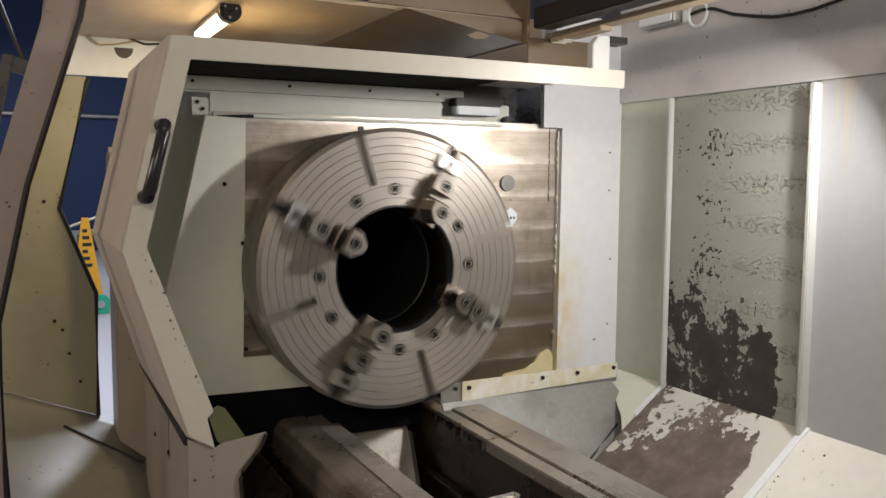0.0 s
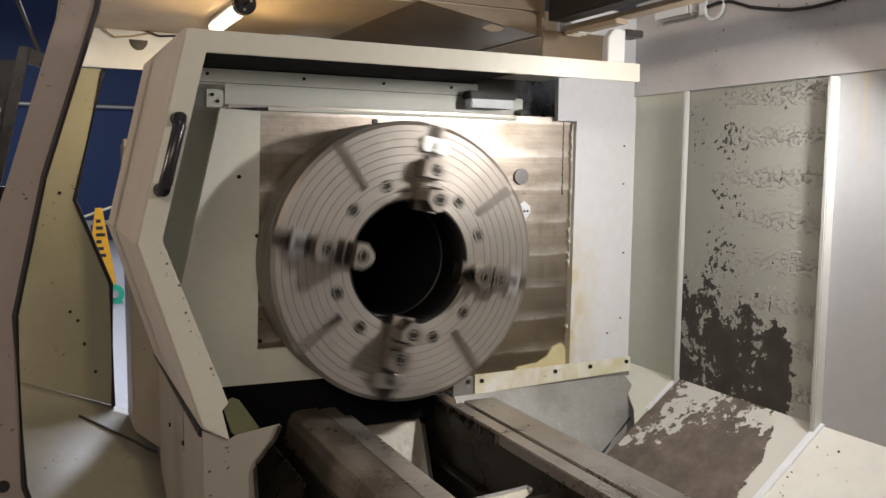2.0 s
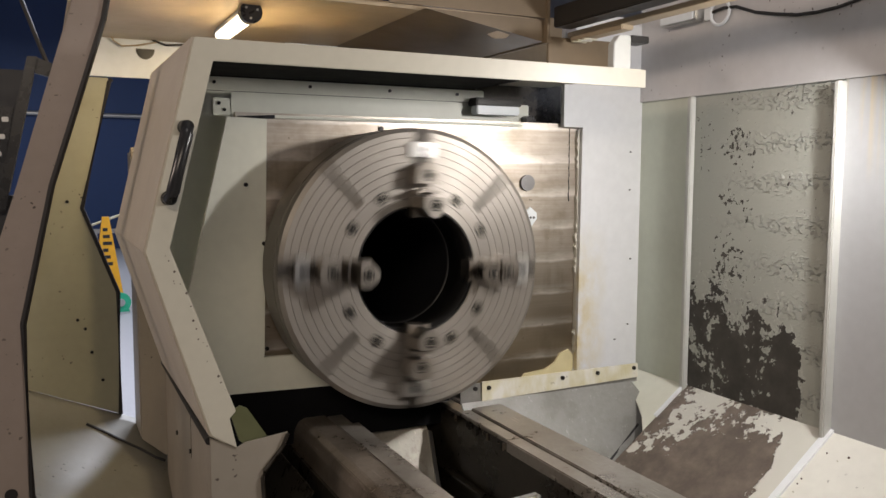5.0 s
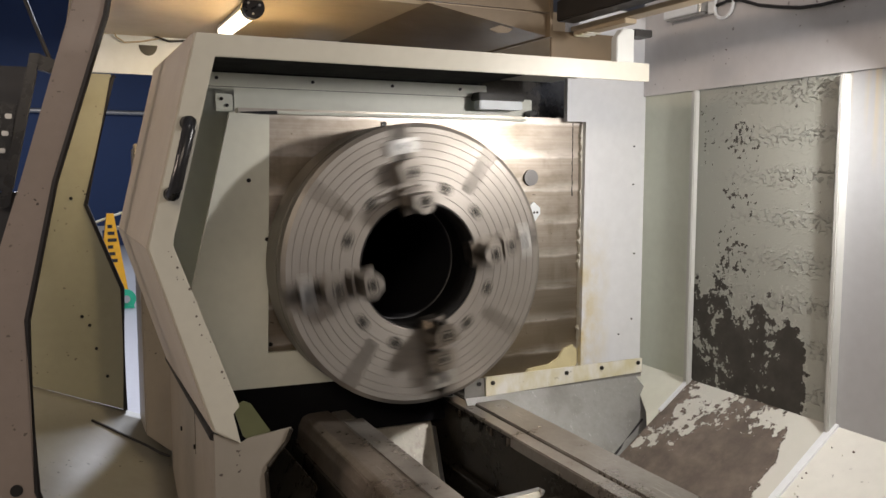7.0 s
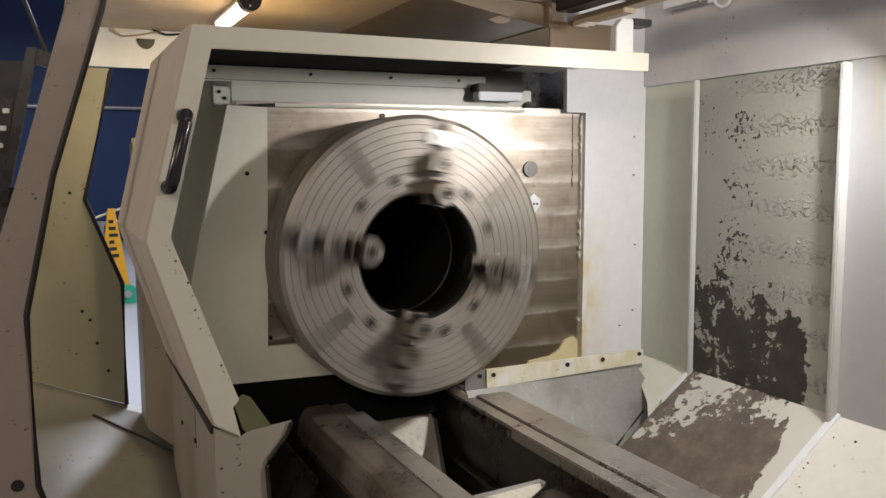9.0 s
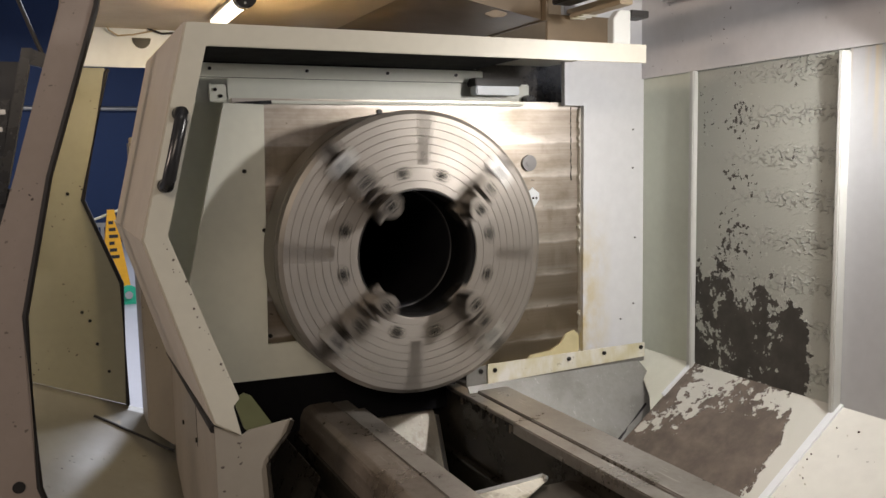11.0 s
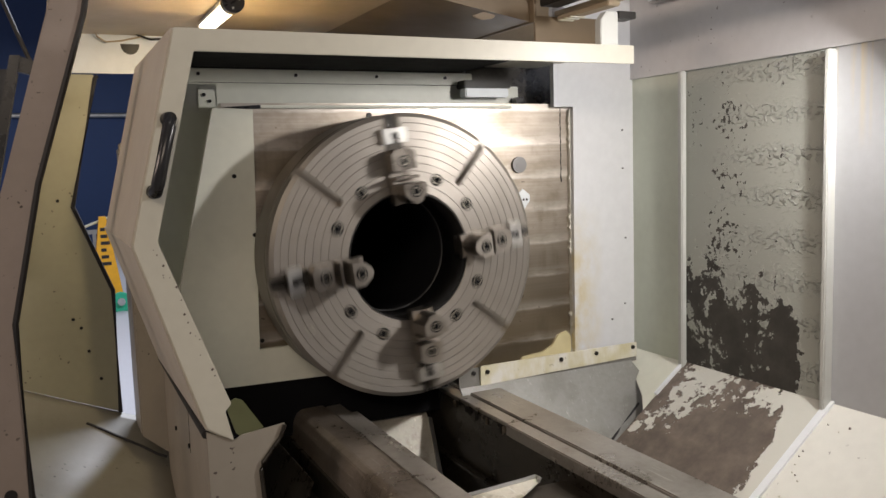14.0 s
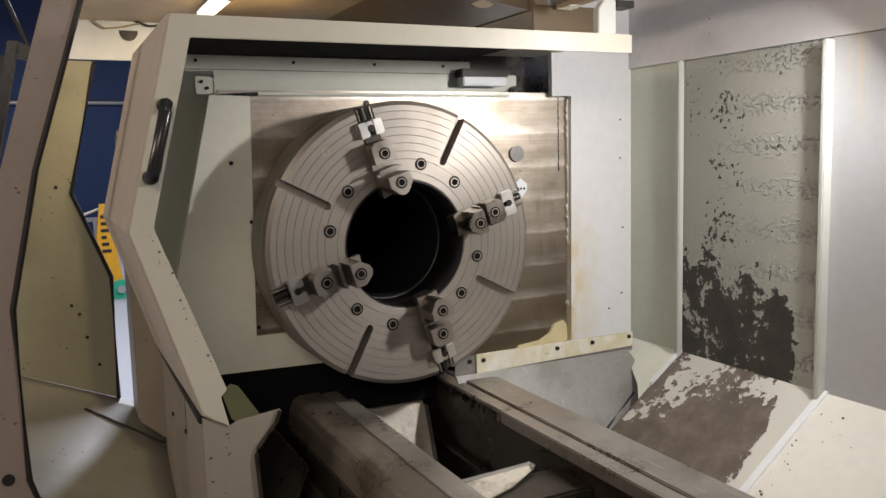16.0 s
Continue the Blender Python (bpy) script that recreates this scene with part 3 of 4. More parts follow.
# coloured near black for the unlit space behind the plate
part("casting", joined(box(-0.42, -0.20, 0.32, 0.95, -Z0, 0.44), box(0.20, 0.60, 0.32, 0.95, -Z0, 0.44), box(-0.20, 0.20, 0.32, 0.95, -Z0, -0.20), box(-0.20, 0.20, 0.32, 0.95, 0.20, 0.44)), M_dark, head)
part("left_panel", prism([(-0.378, 0.422), (-0.487, 0.425), (-0.60, -0.055), (-0.60, -0.345), (-0.16, -0.355), (-0.16, -0.255), (-0.395, -0.250)], 0.180, 0.196), M_panel, head, "pale grey-green enamel panel")
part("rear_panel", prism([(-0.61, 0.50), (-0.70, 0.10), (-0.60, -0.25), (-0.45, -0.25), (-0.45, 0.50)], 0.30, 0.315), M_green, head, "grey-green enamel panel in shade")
# added black sheet in place of the shaded opening
part("sump_shade", box(-0.60, 0.20, 0.1965, 0.1995, -0.52, -0.350), M_bore, head, "black sheet standing in for the dark under the headstock")
part("right_panel", prism([(0.605, 0.80), (0.605, 0.428), (0.680, 0.428), (0.674, -0.41), (0.25, -0.41), (0.25, -0.46), (0.95, -0.46), (0.95, 0.80)], 0.170, 0.190), M_stained, head, "white enamel cover panel")
part("bottom_strip", prism([(0.262, -0.372), (0.870, -0.372), (0.870, -0.420), (0.262, -0.433)], 0.088, 0.094), M_tape, head, "yellowed white edge strip")
part("apron_seam", tube([(0.800, -0.004, -0.552), (0.70, -0.040, -0.603), (0.613, -0.078, -0.645), (0.50, -0.15, -0.73)], 0.005, 6), M_rubber, head, "cracked black sealant seam")
part("apron_top", box(0.19, 0.872, 0.0945, 0.099, -0.436, -0.3765), M_apron, head)
bolt(head, 0.240, 0.0945, -0.392, 0.007)
part("bolt_strip", box(-0.58, 0.37, 0.290, 0.302, 0.506, 0.544, 0.003), M_panel, head)
part("upper_band", box(-0.58, 0.55, 0.300, 0.312, 0.432, 0.505, 0.003), M_panel, head)
# panel in shade; its darkness is put into the colour
part("dark_filler", box(0.36, 0.85, 0.305, 0.32, 0.42, 0.60), M_railside, head)
part("slide_block", box(0.315, 0.475, 0.235, 0.28, 0.464, 0.492, 0.004), M_white, head)
part("slide_cap", box(0.315, 0.485, 0.24, 0.30, 0.493, 0.518, 0.003), M_dark, head)
part("hinge_plate", box(-0.505, -0.455, 0.293, 0.300, 0.435, 0.485, 0.003), M_panel, head)
# added black sheet, painted as the shaded slot
part("slot_shadow_plate", box(-0.60, 0.60, 0.42, 0.44, 0.42, 0.562), M_bore, head, "black sheet standing in for the shade behind the strip")
part("grey_apron", sheet([(0.19, 0.092, -0.434), (0.845, 0.092, -0.434), (0.90, -0.005, -0.556), (0.76, -0.075, -0.647), (0.613, -0.075, -0.647), (0.42, -0.195, -0.80), (0.19, -0.195, -0.80)], 0.004), M_apron, head, "dull grey sheet apron")


def apron_z(y):
    return -0.434 + 1.257 * (y - 0.092)


part("apron_fold", tube([(x, y, apron_z(y) + 0.001) for x, y in ((0.44, -0.030), (0.55, -0.022), (0.66, -0.012), (0.78, 0.0))], 0.0022, 6), M_deflect, head, "creased fold across the apron")
for x, y in ((0.36, 0.089), (0.44, 0.088), (0.64, 0.086), (0.70, 0.062), (0.80, 0.086), (0.815, 0.05), (0.83, 0.03), (0.79, -0.02), (0.52, 0.087)):
    part("grease_spot", rod((x, y, apron_z(y) - 0.001), (x, y - 0.0018, apron_z(y) + 0.0015), 0.0045, 9, 0.003), M_screw, head)
for x in (-0.50, -0.22, 0.035, 0.27):
    bolt(head, x, 0.290, 0.528, 0.005)
for x in (-0.487, -0.472):
    bolt(head, x, 0.293, 0.452 + (0.018 if x < -0.48 else 0), 0.005)
for x, z in ((0.285, -0.392), (0.56, -0.390), (0.70, -0.388), (0.852, -0.386)):
    bolt(head, x, 0.088, z, 0.007)
for x, z in ((-0.388, -0.225), (-0.392, 0.075), (-0.44, 0.24)):
    bolt(head, x, 0.180, z, 0.006)
for x, z in ((0.88, 0.35), (0.88, 0.22), (0.89, -0.02), (0.885, -0.25), (0.83, -0.30)):
    bolt(head, x, 0.170, z, 0.0025)
bolt(head, -0.03, 0.20, 0.405, 0.008)
part("sight_glass", rod((0.482, 0.20, 0.244), (0.482, 0.190, 0.244), 0.026, 24), M_edge, head, "round steel plug")
part("sight_glass_core", rod((0.482, 0.190, 0.244), (0.482, 0.1885, 0.244), 0.012, 20), M_edge, head)
part("oil_tag", prism([(0.475, 0.10), (0.50, 0.10), (0.52, 0.125), (0.52, 0.145), (0.495, 0.165), (0.470, 0.145)], 0.194, 0.199), M_white, head)
for x in (0.484, 0.496, 0.508):
    part("tag_hole", rod((x, 0.194, 0.13), (x, 0.1925, 0.13), 0.004, 8), M_screw, head)
part("sealant_patch", prism([(0.47, -0.405), (0.673, -0.405), (0.673, -0.345), (0.655, -0.325), (0.62, -0.335), (0.60, -0.365), (0.56, -0.385), (0.48, -0.392)], 0.192, 0.1995), M_sealant, head, "smeared yellowed sealant")
part("wiper_strip", box(-0.355, 0.46, 0.186, 0.1985, 0.425, 0.434, 0.002), M_panel, head)
part("wiper_end", prism([(-0.455, 0.428), (-0.355, 0.434), (-0.355, 0.424), (-0.40, 0.424)], 0.184, 0.1965), M_black, head)
part("thumb_screw", rod((0.535, 0.30, 0.452), (0.535, 0.262, 0.452), 0.017, 14), M_black, head, "black knurled thumb screw")
rag = random.Random(5)
zs = [0.42 - 0.83 * i / 70 for i in range(71)]
part("edge_sealant", prism([(0.676 - 0.001 - 0.008 * rag.random() ** 6, z) for z in zs] + [(0.682, zs[-1]), (0.682, zs[0])], 0.186, 0.1995), M_sealwhite, head, "ragged white sealant bead")
part("edge_crack", tube([(0.648 + 0.0012 * math.sin(3.0 * i), 0.1995, 0.425 - 0.022 * i) for i in range(12)], 0.0022, 6), M_screw, head)

# ---- chuck, which turns ----
JAW_ANGLES = (17.3, 107.3, 197.3, 287.3)
chuck = thing("lathe_chuck", (0, 0, 0), "large four-jaw steel lathe chuck with wide open bore", "chuck")


def chuck_body():
    # front face with fine turned grooves, chamfered rim, bore
    prof = [(0.180, 0.17), (0.180, 0.004), (0.184, 0.0)]
    for r in (0.205, 0.240, 0.262, 0.284, 0.306, 0.328, 0.350, 0.372):
        prof += [(r - 0.0008, 0.0), (r, 0.0014), (r + 0.0008, 0.0)]
    prof += [(0.388, 0.0), (0.400, 0.008), (0.400, 0.045), (0.397, 0.048), (0.397, 0.054), (0.400, 0.057), (0.400, 0.165), (0.393, 0.172)]
    body = lathe_turned(prof, 192)
    cut = bmesh.new()
    for a in JAW_ANGLES:
        c = box(0.16, 0.45, -0.05, 0.030, -0.026, 0.026)
        d = turned_to(joined(c), a)
        cut = joined(cut, d)
        round_end = [(0.2575 - 0.0108 * math.cos(t), 0.0108 * math.sin(t)) for t in [math.pi * (k / 8 - 0.5) for k in range(9)]]
        cut = joined(cut, turned_to(prism([(0.43, -0.0108)] + round_end + [(0.43, 0.0108)], -0.05, 0.040), a + 45))
        bmesh.ops.recalc_face_normals(cut, faces=cut.faces)
    bodies = []
    for bm in (body, cut):
        bmesh.ops.recalc_face_normals(bm, faces=bm.faces)
        me = bpy.data.meshes.new("tmp")
        bm.to_mesh(me)
        bm.free()
        bodies.append(new("tmp", me))
    mod = bodies[0].modifiers.new("cut", "BOOLEAN")
    mod.operation, mod.solver, mod.object = "DIFFERENCE", "EXACT", bodies[1]
    deps = bpy.context.evaluated_depsgraph_get()
    me = bpy.data.meshes.new_from_object(bodies[0].evaluated_get(deps))
    out = bmesh.new()
    out.from_mesh(me)
    for b in bodies:
        bpy.data.objects.remove(b)
    return out


body = part("chuck_body", chuck_body(), M_face, chuck, "faced steel disc with turned rings")
body.data.materials.append(M_body)
for f in body.data.polygons:
    if f.center.y > 0.009 and math.hypot(f.center.x, f.center.z) > 0.37:
        f.material_index = 1
part("back_plate", lathe_turned([(0.19, 0.172), (0.19, 0.2), (0.33, 0.2), (0.33, 0.172)], 96), M_dark, chuck)
part("bore_liner", lathe_turned([(0.1785, 0.0), (0.1785, 0.160), (0.1798, 0.160), (0.1798, 0.0)], 96), M_liner, chuck, "chuck bore with its inner shade put into the colour", smooth=True)
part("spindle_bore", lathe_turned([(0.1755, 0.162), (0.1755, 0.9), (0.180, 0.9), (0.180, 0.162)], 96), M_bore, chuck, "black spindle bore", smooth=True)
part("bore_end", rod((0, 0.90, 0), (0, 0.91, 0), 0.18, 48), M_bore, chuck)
part("bore_edge", lathe_turned([(0.1784, 0.1585), (0.1784, 0.1600), (0.1750, 0.1620), (0.1750, 0.1605)], 96), M_boreedge, chuck, "thin worn ring inside the bore")
part("bore_lip", lathe_turned([(0.1777, 0.001), (0.1777, 0.006), (0.1807, 0.006), (0.1807, 0.001)], 96), M_ring, chuck, "bright worn lip of the bore")


def cap_screw(parent, r, a, h, size=0.0125):
    c = lathe_turned([(size, 0.001), (size, -0.003), (size * 0.80, -0.003), (size * 0.80, 0.001)], 20)
    c.transform(Matrix.Translation((r, -h, 0)))
    s = part("screw_rim", turned_to(c, a), M_collar, parent)
    d = lathe_turned([(size * 1.42, 0.0008), (size * 1.42, -0.0010), (size * 1.0, -0.0010), (size * 1.0, 0.0008)], 20)
    d.transform(Matrix.Translation((r, -h, 0)))
    part("counterbore", turned_to(d, a), M_screw, s)
    k = rod((r, -h + 0.001, 0), (r, -h - 0.0022, 0), size * 0.79, 8)
    part("hex_socket", turned_to(k, a), M_bore, s)


for a in JAW_ANGLES:
    for d in (-14.9, 14.9):
        cap_screw(chuck, 0.2293, a + 45 + d, 0.0005)


def arc_block(r0, r1, w, h0, h1, n=6, straight_in=False, bevel=0.0015):
    """A block between two radii, w wide, from height h0 to h1 above the face."""
    pts = []
    for i in range(n + 1):
        z = -w / 2 + w * i / n
        pts.append((math.sqrt(r1 * r1 - z * z), z))
    for i in range(n, -1, -1):
        z = -w / 2 + w * i / n
        pts.append((r0 if straight_in else math.sqrt(r0 * r0 - z * z), z))
    return prism(pts, -h1, -h0, bevel)


def jaw(a):
    """One reversible jaw: carrier in its slot, steps rising inwards to a faceted nose."""
    j = part("jaw", turned_to(joined(box(0.152, 0.300, -0.012, 0.028, -0.0245, 0.0245, 0.002),
                                     arc_block(0.152, 0.224, 0.064, 0.008, 0.030), arc_block(0.224, 0.300, 0.064, 0.008, 0.014)), a), M_jaw, chuck, "stepped steel chuck jaw")
    part("jaw_carrier", turned_to(box(0.300, 0.360, -0.004, 0.028, -0.0245, 0.0245, 0.002), a), M_jawbase, j, "jaw carrier in the slot, darkened for the shade there")
    outer = [(0.245, -0.034), (0.245, 0.034), (0.290, 0.034), (0.302, 0.020), (0.302, -0.020), (0.290, -0.034)]
    part("outer_step", turned_to(prism(outer, -0.056, -0.010, 0.0012), a), M_jaw, j)
    part("middle_ridge", turned_to(arc_block(0.221, 0.229, 0.068, 0.008, 0.064, bevel=0.001), a), M_jaw, j)
    tip = [(0.209, -0.033), (0.209, 0.033), (0.180, 0.033), (0.157, 0.014), (0.152, 0.0), (0.157, -0.014), (0.180, -0.033)]
    part("jaw_nose", turned_to(prism(tip, -0.108, -0.020, 0.0012), a), M_jaw, j, "faceted jaw nose")
    for z0, z1 in ((-0.036, -0.0075), (0.0075, 0.036)):
        part("key_block", turned_to(box(0.318, 0.360, -0.020, 0.004, z0, z1, 0.003), a), M_block, j, "bright steel key block")
    part("key_bridge", turned_to(box(0.346, 0.359, -0.018, 0.004, -0.008, 0.008, 0.001), a), M_block, j)
    part("key_hole", turned_to(joined(rod((0.340, 0.002, 0), (0.340, -0.0205, 0), 0.0095, 16)), a), M_screw, j)
    part("adjusting_screw", turned_to(joined(rod((0.362, 0.018, 0), (0.3985, 0.018, 0), 0.011, 16)), a), M_dark, j)
    for z in (-0.019, 0.019):
        part("slot_edge", turned_to(box(0.362, 0.397, -0.0015, 0.006, z - 0.0025, z + 0.0025, 0.0008), a), M_jaw, j)
    cap_screw(j, 0.187, a, 0.1085, 0.0115)
    cap_screw(j, 0.268, a, 0.0565, 0.0115)


for a in JAW_ANGLES:
    jaw(a)
mark = lathe_turned([(0.011, 0.0004), (0.011, -0.0008), (0.008, -0.0008), (0.008, 0.0004)], 20)
mark.transform(Matrix.Translation((-0.225, 0, 0.263)))
part("face_mark", mark, M_collar, chuck, "small stamped ring")

# ---- sliding chuck guard ----
guard = thing("chuck_guard", (0, 0.2, 0.5), "beige-grey sheet metal sliding guard arched over the chuck", "machine guard")
GY = -0.205
part("front_frame", prism([(-0.633, 0.572), (0.630, 0.573), (0.630, 0.522), (-0.593, 0.522), (-0.696, 0.104), (-0.557, -0.284), (-0.572, -0.300), (-0.556, -0.373), (-0.615, -0.336), (-0.748, 0.097)], GY, GY + 0.010, 0.0015), M_guard, guard, "chipped beige front flange")
part("upper_skin", sheet([(-0.633, GY + 0.010, 0.5715), (-0.748, GY + 0.010, 0.097), (-0.748, 0.55, 0.097), (-0.633, 0.55, 0.5715)], 0.004), M_skin, guard)
part("lower_skin", sheet([(-0.748, GY + 0.010, 0.097), (-0.615, GY + 0.010, -0.336), (-0.615, 0.62, -0.336), (-0.748, 0.62, 0.097)], 0.004), M_skin, guard)
part("roof", box(-0.633, 0.630, GY + 0.010, 0.62, 0.567, 0.5715), M_guard, guard)
part("tip_return", sheet([(-0.615, GY + 0.010, -0.336), (-0.556, GY + 0.010, -0.373), (-0.556, 0.62, -0.373), (-0.615, 0.62, -0.336)], 0.004), M_guard, guard)
# added black sheet: the shadow inside the guard's roof
part("roof_shade", box(-0.60, 0.33, -0.06, 0.286, 0.546, 0.552), M_bore, guard, "black sheet standing in for the shade under the roof")
part("stop_block", box(0.577, 0.640, GY + 0.002, GY + 0.06, 0.648, 0.668, 0.002), M_dark, guard)
part("bracket", prism([(0.515, 0.573), (0.575, 0.573), (0.575, 0.665), (0.535, 0.665), (0.515, 0.640)], GY + 0.002, GY + 0.03, 0.002), M_fold, guard)
h0, h1 = Vector((-0.659, GY, 0.372)), Vector((-0.698, GY, 0.216))
handle = part("handle", tube([h0, h0 + Vector((0, -0.045, 0)), h0 + Vector((-0.004, -0.058, -0.016)), h1 + Vector((0.004, -0.058, 0.016)), h1 + Vector((0, -0.045, 0)), h1], 0.0145, 14), M_black, guard, "glossy black plastic pull handle", smooth=True)
for p in (h0, h1):
    part("handle_foot", rod(p + Vector((0, 0.0, 0)), p + Vector((0, -0.012, 0)), 0.0155, 16), M_black, handle)

chips = random.Random(3)
for i in range(17):
    u = chips.random() ** 1.2
    x = -0.690 + (-0.557 + 0.690) * u - 0.004 - 0.018 * chips.random() ** 2
    z = 0.09 + (-0.284 - 0.09) * u
    s = 0.0010 + 0.0030 * chips.random() ** 2
    part("paint_chip", prism([(x - s, z - 0.4 * s), (x + 0.2 * s, z - s), (x + s, z + 0.3 * s), (x - 0.3 * s, z + s)], GY - 0.0006, GY + 0.001), M_hollow, guard)

lower = thing("lower_front_cover", (-0.55, 0.3, -1.2), "beige sheet metal lower cover beside the bed", "machine cover")
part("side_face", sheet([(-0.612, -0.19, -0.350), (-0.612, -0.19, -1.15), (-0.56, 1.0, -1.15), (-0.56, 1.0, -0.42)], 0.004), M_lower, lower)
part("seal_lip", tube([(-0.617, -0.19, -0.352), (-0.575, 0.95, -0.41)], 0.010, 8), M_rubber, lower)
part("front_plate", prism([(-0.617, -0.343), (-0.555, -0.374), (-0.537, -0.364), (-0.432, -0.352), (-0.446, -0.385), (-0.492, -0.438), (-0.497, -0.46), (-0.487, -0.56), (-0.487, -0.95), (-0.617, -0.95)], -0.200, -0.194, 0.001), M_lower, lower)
part("tab", prism([(-0.566, -0.300), (-0.560, -0.283), (-0.545, -0.276), (-0.528, -0.284), (-0.482, -0.357), (-0.535, -0.372), (-0.548, -0.360)], -0.192, -0.188), M_tab, lower, "olive bent tab with rounded top")
for y, z in ((0.45, -0.52), (0.2, -0.50)):
    bolt(lower, -0.60, y, z, 0.007, "x")
waycover = thing("way_cover", (-0.42, 0.0, -1.2), "folded cover plate along the bed way, coloured as in shadow", "way cover")
# near-black sheets: the shadow beside the way is in their colour
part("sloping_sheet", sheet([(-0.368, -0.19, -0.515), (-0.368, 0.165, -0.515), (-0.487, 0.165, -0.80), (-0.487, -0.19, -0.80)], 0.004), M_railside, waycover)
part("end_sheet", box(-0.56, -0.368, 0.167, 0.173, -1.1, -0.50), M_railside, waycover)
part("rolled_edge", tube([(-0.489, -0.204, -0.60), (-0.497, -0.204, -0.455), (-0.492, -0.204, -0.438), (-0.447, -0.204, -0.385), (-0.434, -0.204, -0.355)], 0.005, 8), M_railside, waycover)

# ---- enclosure, operator side ----
endp = thing("end_panel", (-0.8, 1.2, -1.2), "olive-lit enamel end panel with a cut-out edged in black rubber", "machine panel")
EY = 1.2
edge = [(-0.709, 0.606), (-0.816, 0.140), (-0.701, -0.179), (-0.706, -0.649)]
part("panel", prism([(-0.89, 0.62), (-0.715, 0.62)] + edge + [(-1.16, -0.462), (-1.16, -0.2), (-0.99, 0.25)], EY, EY + 0.012), M_olive, endp)
part("edge_seal", tube([(x, EY - 0.002, z) for x, z in [(-0.700, 0.615)] + edge], 0.008, 8), M_rubber, endp, "black rubber edging")
part("upper_board", box(-0.835, -0.35, EY - 0.01, EY + 0.002, 0.624, 0.95, 0.002), M_white, endp, "cream upper panel")
part("cable_hole", prism([(-0.581 + 0.033 * math.cos(math.pi * k / 14), 0.732 - 0.038 * math.sin(math.pi * k / 14)) for k in range(15)], EY - 0.014, EY - 0.010), M_screw, endp, "half-round dark cable hole")
for x, z in ((-0.866, 0.165), (-0.845, -0.275), (-0.82, -0.31), (-0.765, -0.51), (-0.80, -0.4)):
    bolt(endp, x, EY, z, 0.006)
pan = thing("front_chip_pan", (-0.9, 0.6, -1.2), "dim grey enamel chip pan along the front", "chip pan")
part("pan_lip", tube([(-1.3, -0.58, -0.94), (-0.6, -0.58, -0.94)], 0.012, 8), M_olive, pan)


def pan_height(x, y):
    d, s = 1.2 - y, (x + 1.35) / 0.78
    return -0.383 - 0.415 * (x + 1.35) - 0.17 * (1 - math.exp(-d / 0.2)) - d / 1.8 * (0.397 - 0.273 * s)


def pan_sheet():
    """The pan's floor, swept up in a curve to the end panel."""
    bm = bmesh.new()
    ys = [1.2 - 0.02 * i for i in range(20)] + [0.8 - 0.1 * i for i in range(15)]
    xs = [-1.35 + 0.8 * i / 8 for i in range(9)]
    top = [[bm.verts.new((x, y, pan_height(x, y))) for x in xs] for y in ys]
    low = [[bm.verts.new((x, y, pan_height(x, y) - 0.005)) for x in xs] for y in ys]
    for g in (top, low):
        for a, b in zip(g, g[1:]):
            for k in range(8):
                bm.faces.new((a[k], a[k + 1], b[k + 1], b[k]))
    rim = [r[0] for r in top] + top[-1][1:] + [r[8] for r in top[-2::-1]] + top[0][7:0:-1]
    und = [r[0] for r in low] + low[-1][1:] + [r[8] for r in low[-2::-1]] + low[0][7:0:-1]
    for k in range(len(rim)):
        n = (k + 1) % len(rim)
        bm.faces.new((rim[k], rim[n], und[n], und[k]))
    return bm


part("pan_floor", pan_sheet(), M_pan, pan, smooth=True)
part("weld_edge", tube([(x, y, pan_height(x, y) + 0.003) for x, y in ((-0.83, 1.131), (-0.775, 1.118), (-0.729, 1.103), (-0.645, 1.077), (-0.599, 1.054), (-0.566, 1.048))], 0.005, 8), M_rubber, pan, "black rubber edge")
hous = thing("gear_housing", (-0.55, 1.1, -1.2), "grey enamel gearbox housing behind the guard", "housing")
# same darkened enamel as the lower cover
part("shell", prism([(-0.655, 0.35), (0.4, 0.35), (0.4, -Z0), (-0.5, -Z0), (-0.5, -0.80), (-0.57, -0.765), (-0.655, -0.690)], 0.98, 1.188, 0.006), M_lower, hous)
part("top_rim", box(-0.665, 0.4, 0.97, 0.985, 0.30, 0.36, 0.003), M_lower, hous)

FY = 0.30
doorf = thing("door_frame", (-0.95, 0.3, -1.2), "worn pinkish-grey enclosure door frame with black rubber seal", "door frame")
inner = [(-0.755, 0.85), (-0.787, 0.678), (-0.927, 0.238), (-1.008, -0.127), (-1.004, -0.595), (-0.985, -0.66), (-0.90, -0.70)]
outer = [(-0.90, -0.95), (-1.30, -0.95), (-1.18, -0.40), (-1.105, -0.07), (-1.005, 0.241), (-0.874, 0.674), (-0.825, 0.85)]
part("frame", prism(inner + outer, FY, FY + 0.05, 0.004), M_frame, doorf)
part("seal", tube([(x + 0.004, FY - 0.003, z) for x, z in inner], 0.008, 8), M_rubber, doorf, "black rubber seal")
part("plug", rod((-1.05, FY, -0.585), (-1.05, FY - 0.004, -0.585), 0.016, 16), M_rubber, doorf)

ctrl = thing("control_panel", (-1.35, 0.9, 0.3), "dark control pendant with blue frame beside the machine", "control panel")
part("case", prism([(-1.45, 0.60), (-0.955, 0.60), (-1.045, 0.20), (-1.45, 0.20)], 0.90, 1.02, 0.006), M_panelgrey, ctrl)
part("bezel", sheet([(-0.975, 0.893, 0.640), (-0.945, 0.893, 0.640), (-1.055, 0.893, 0.15), (-1.085, 0.893, 0.15)], 0.03), M_black, ctrl, "black slanted bezel")
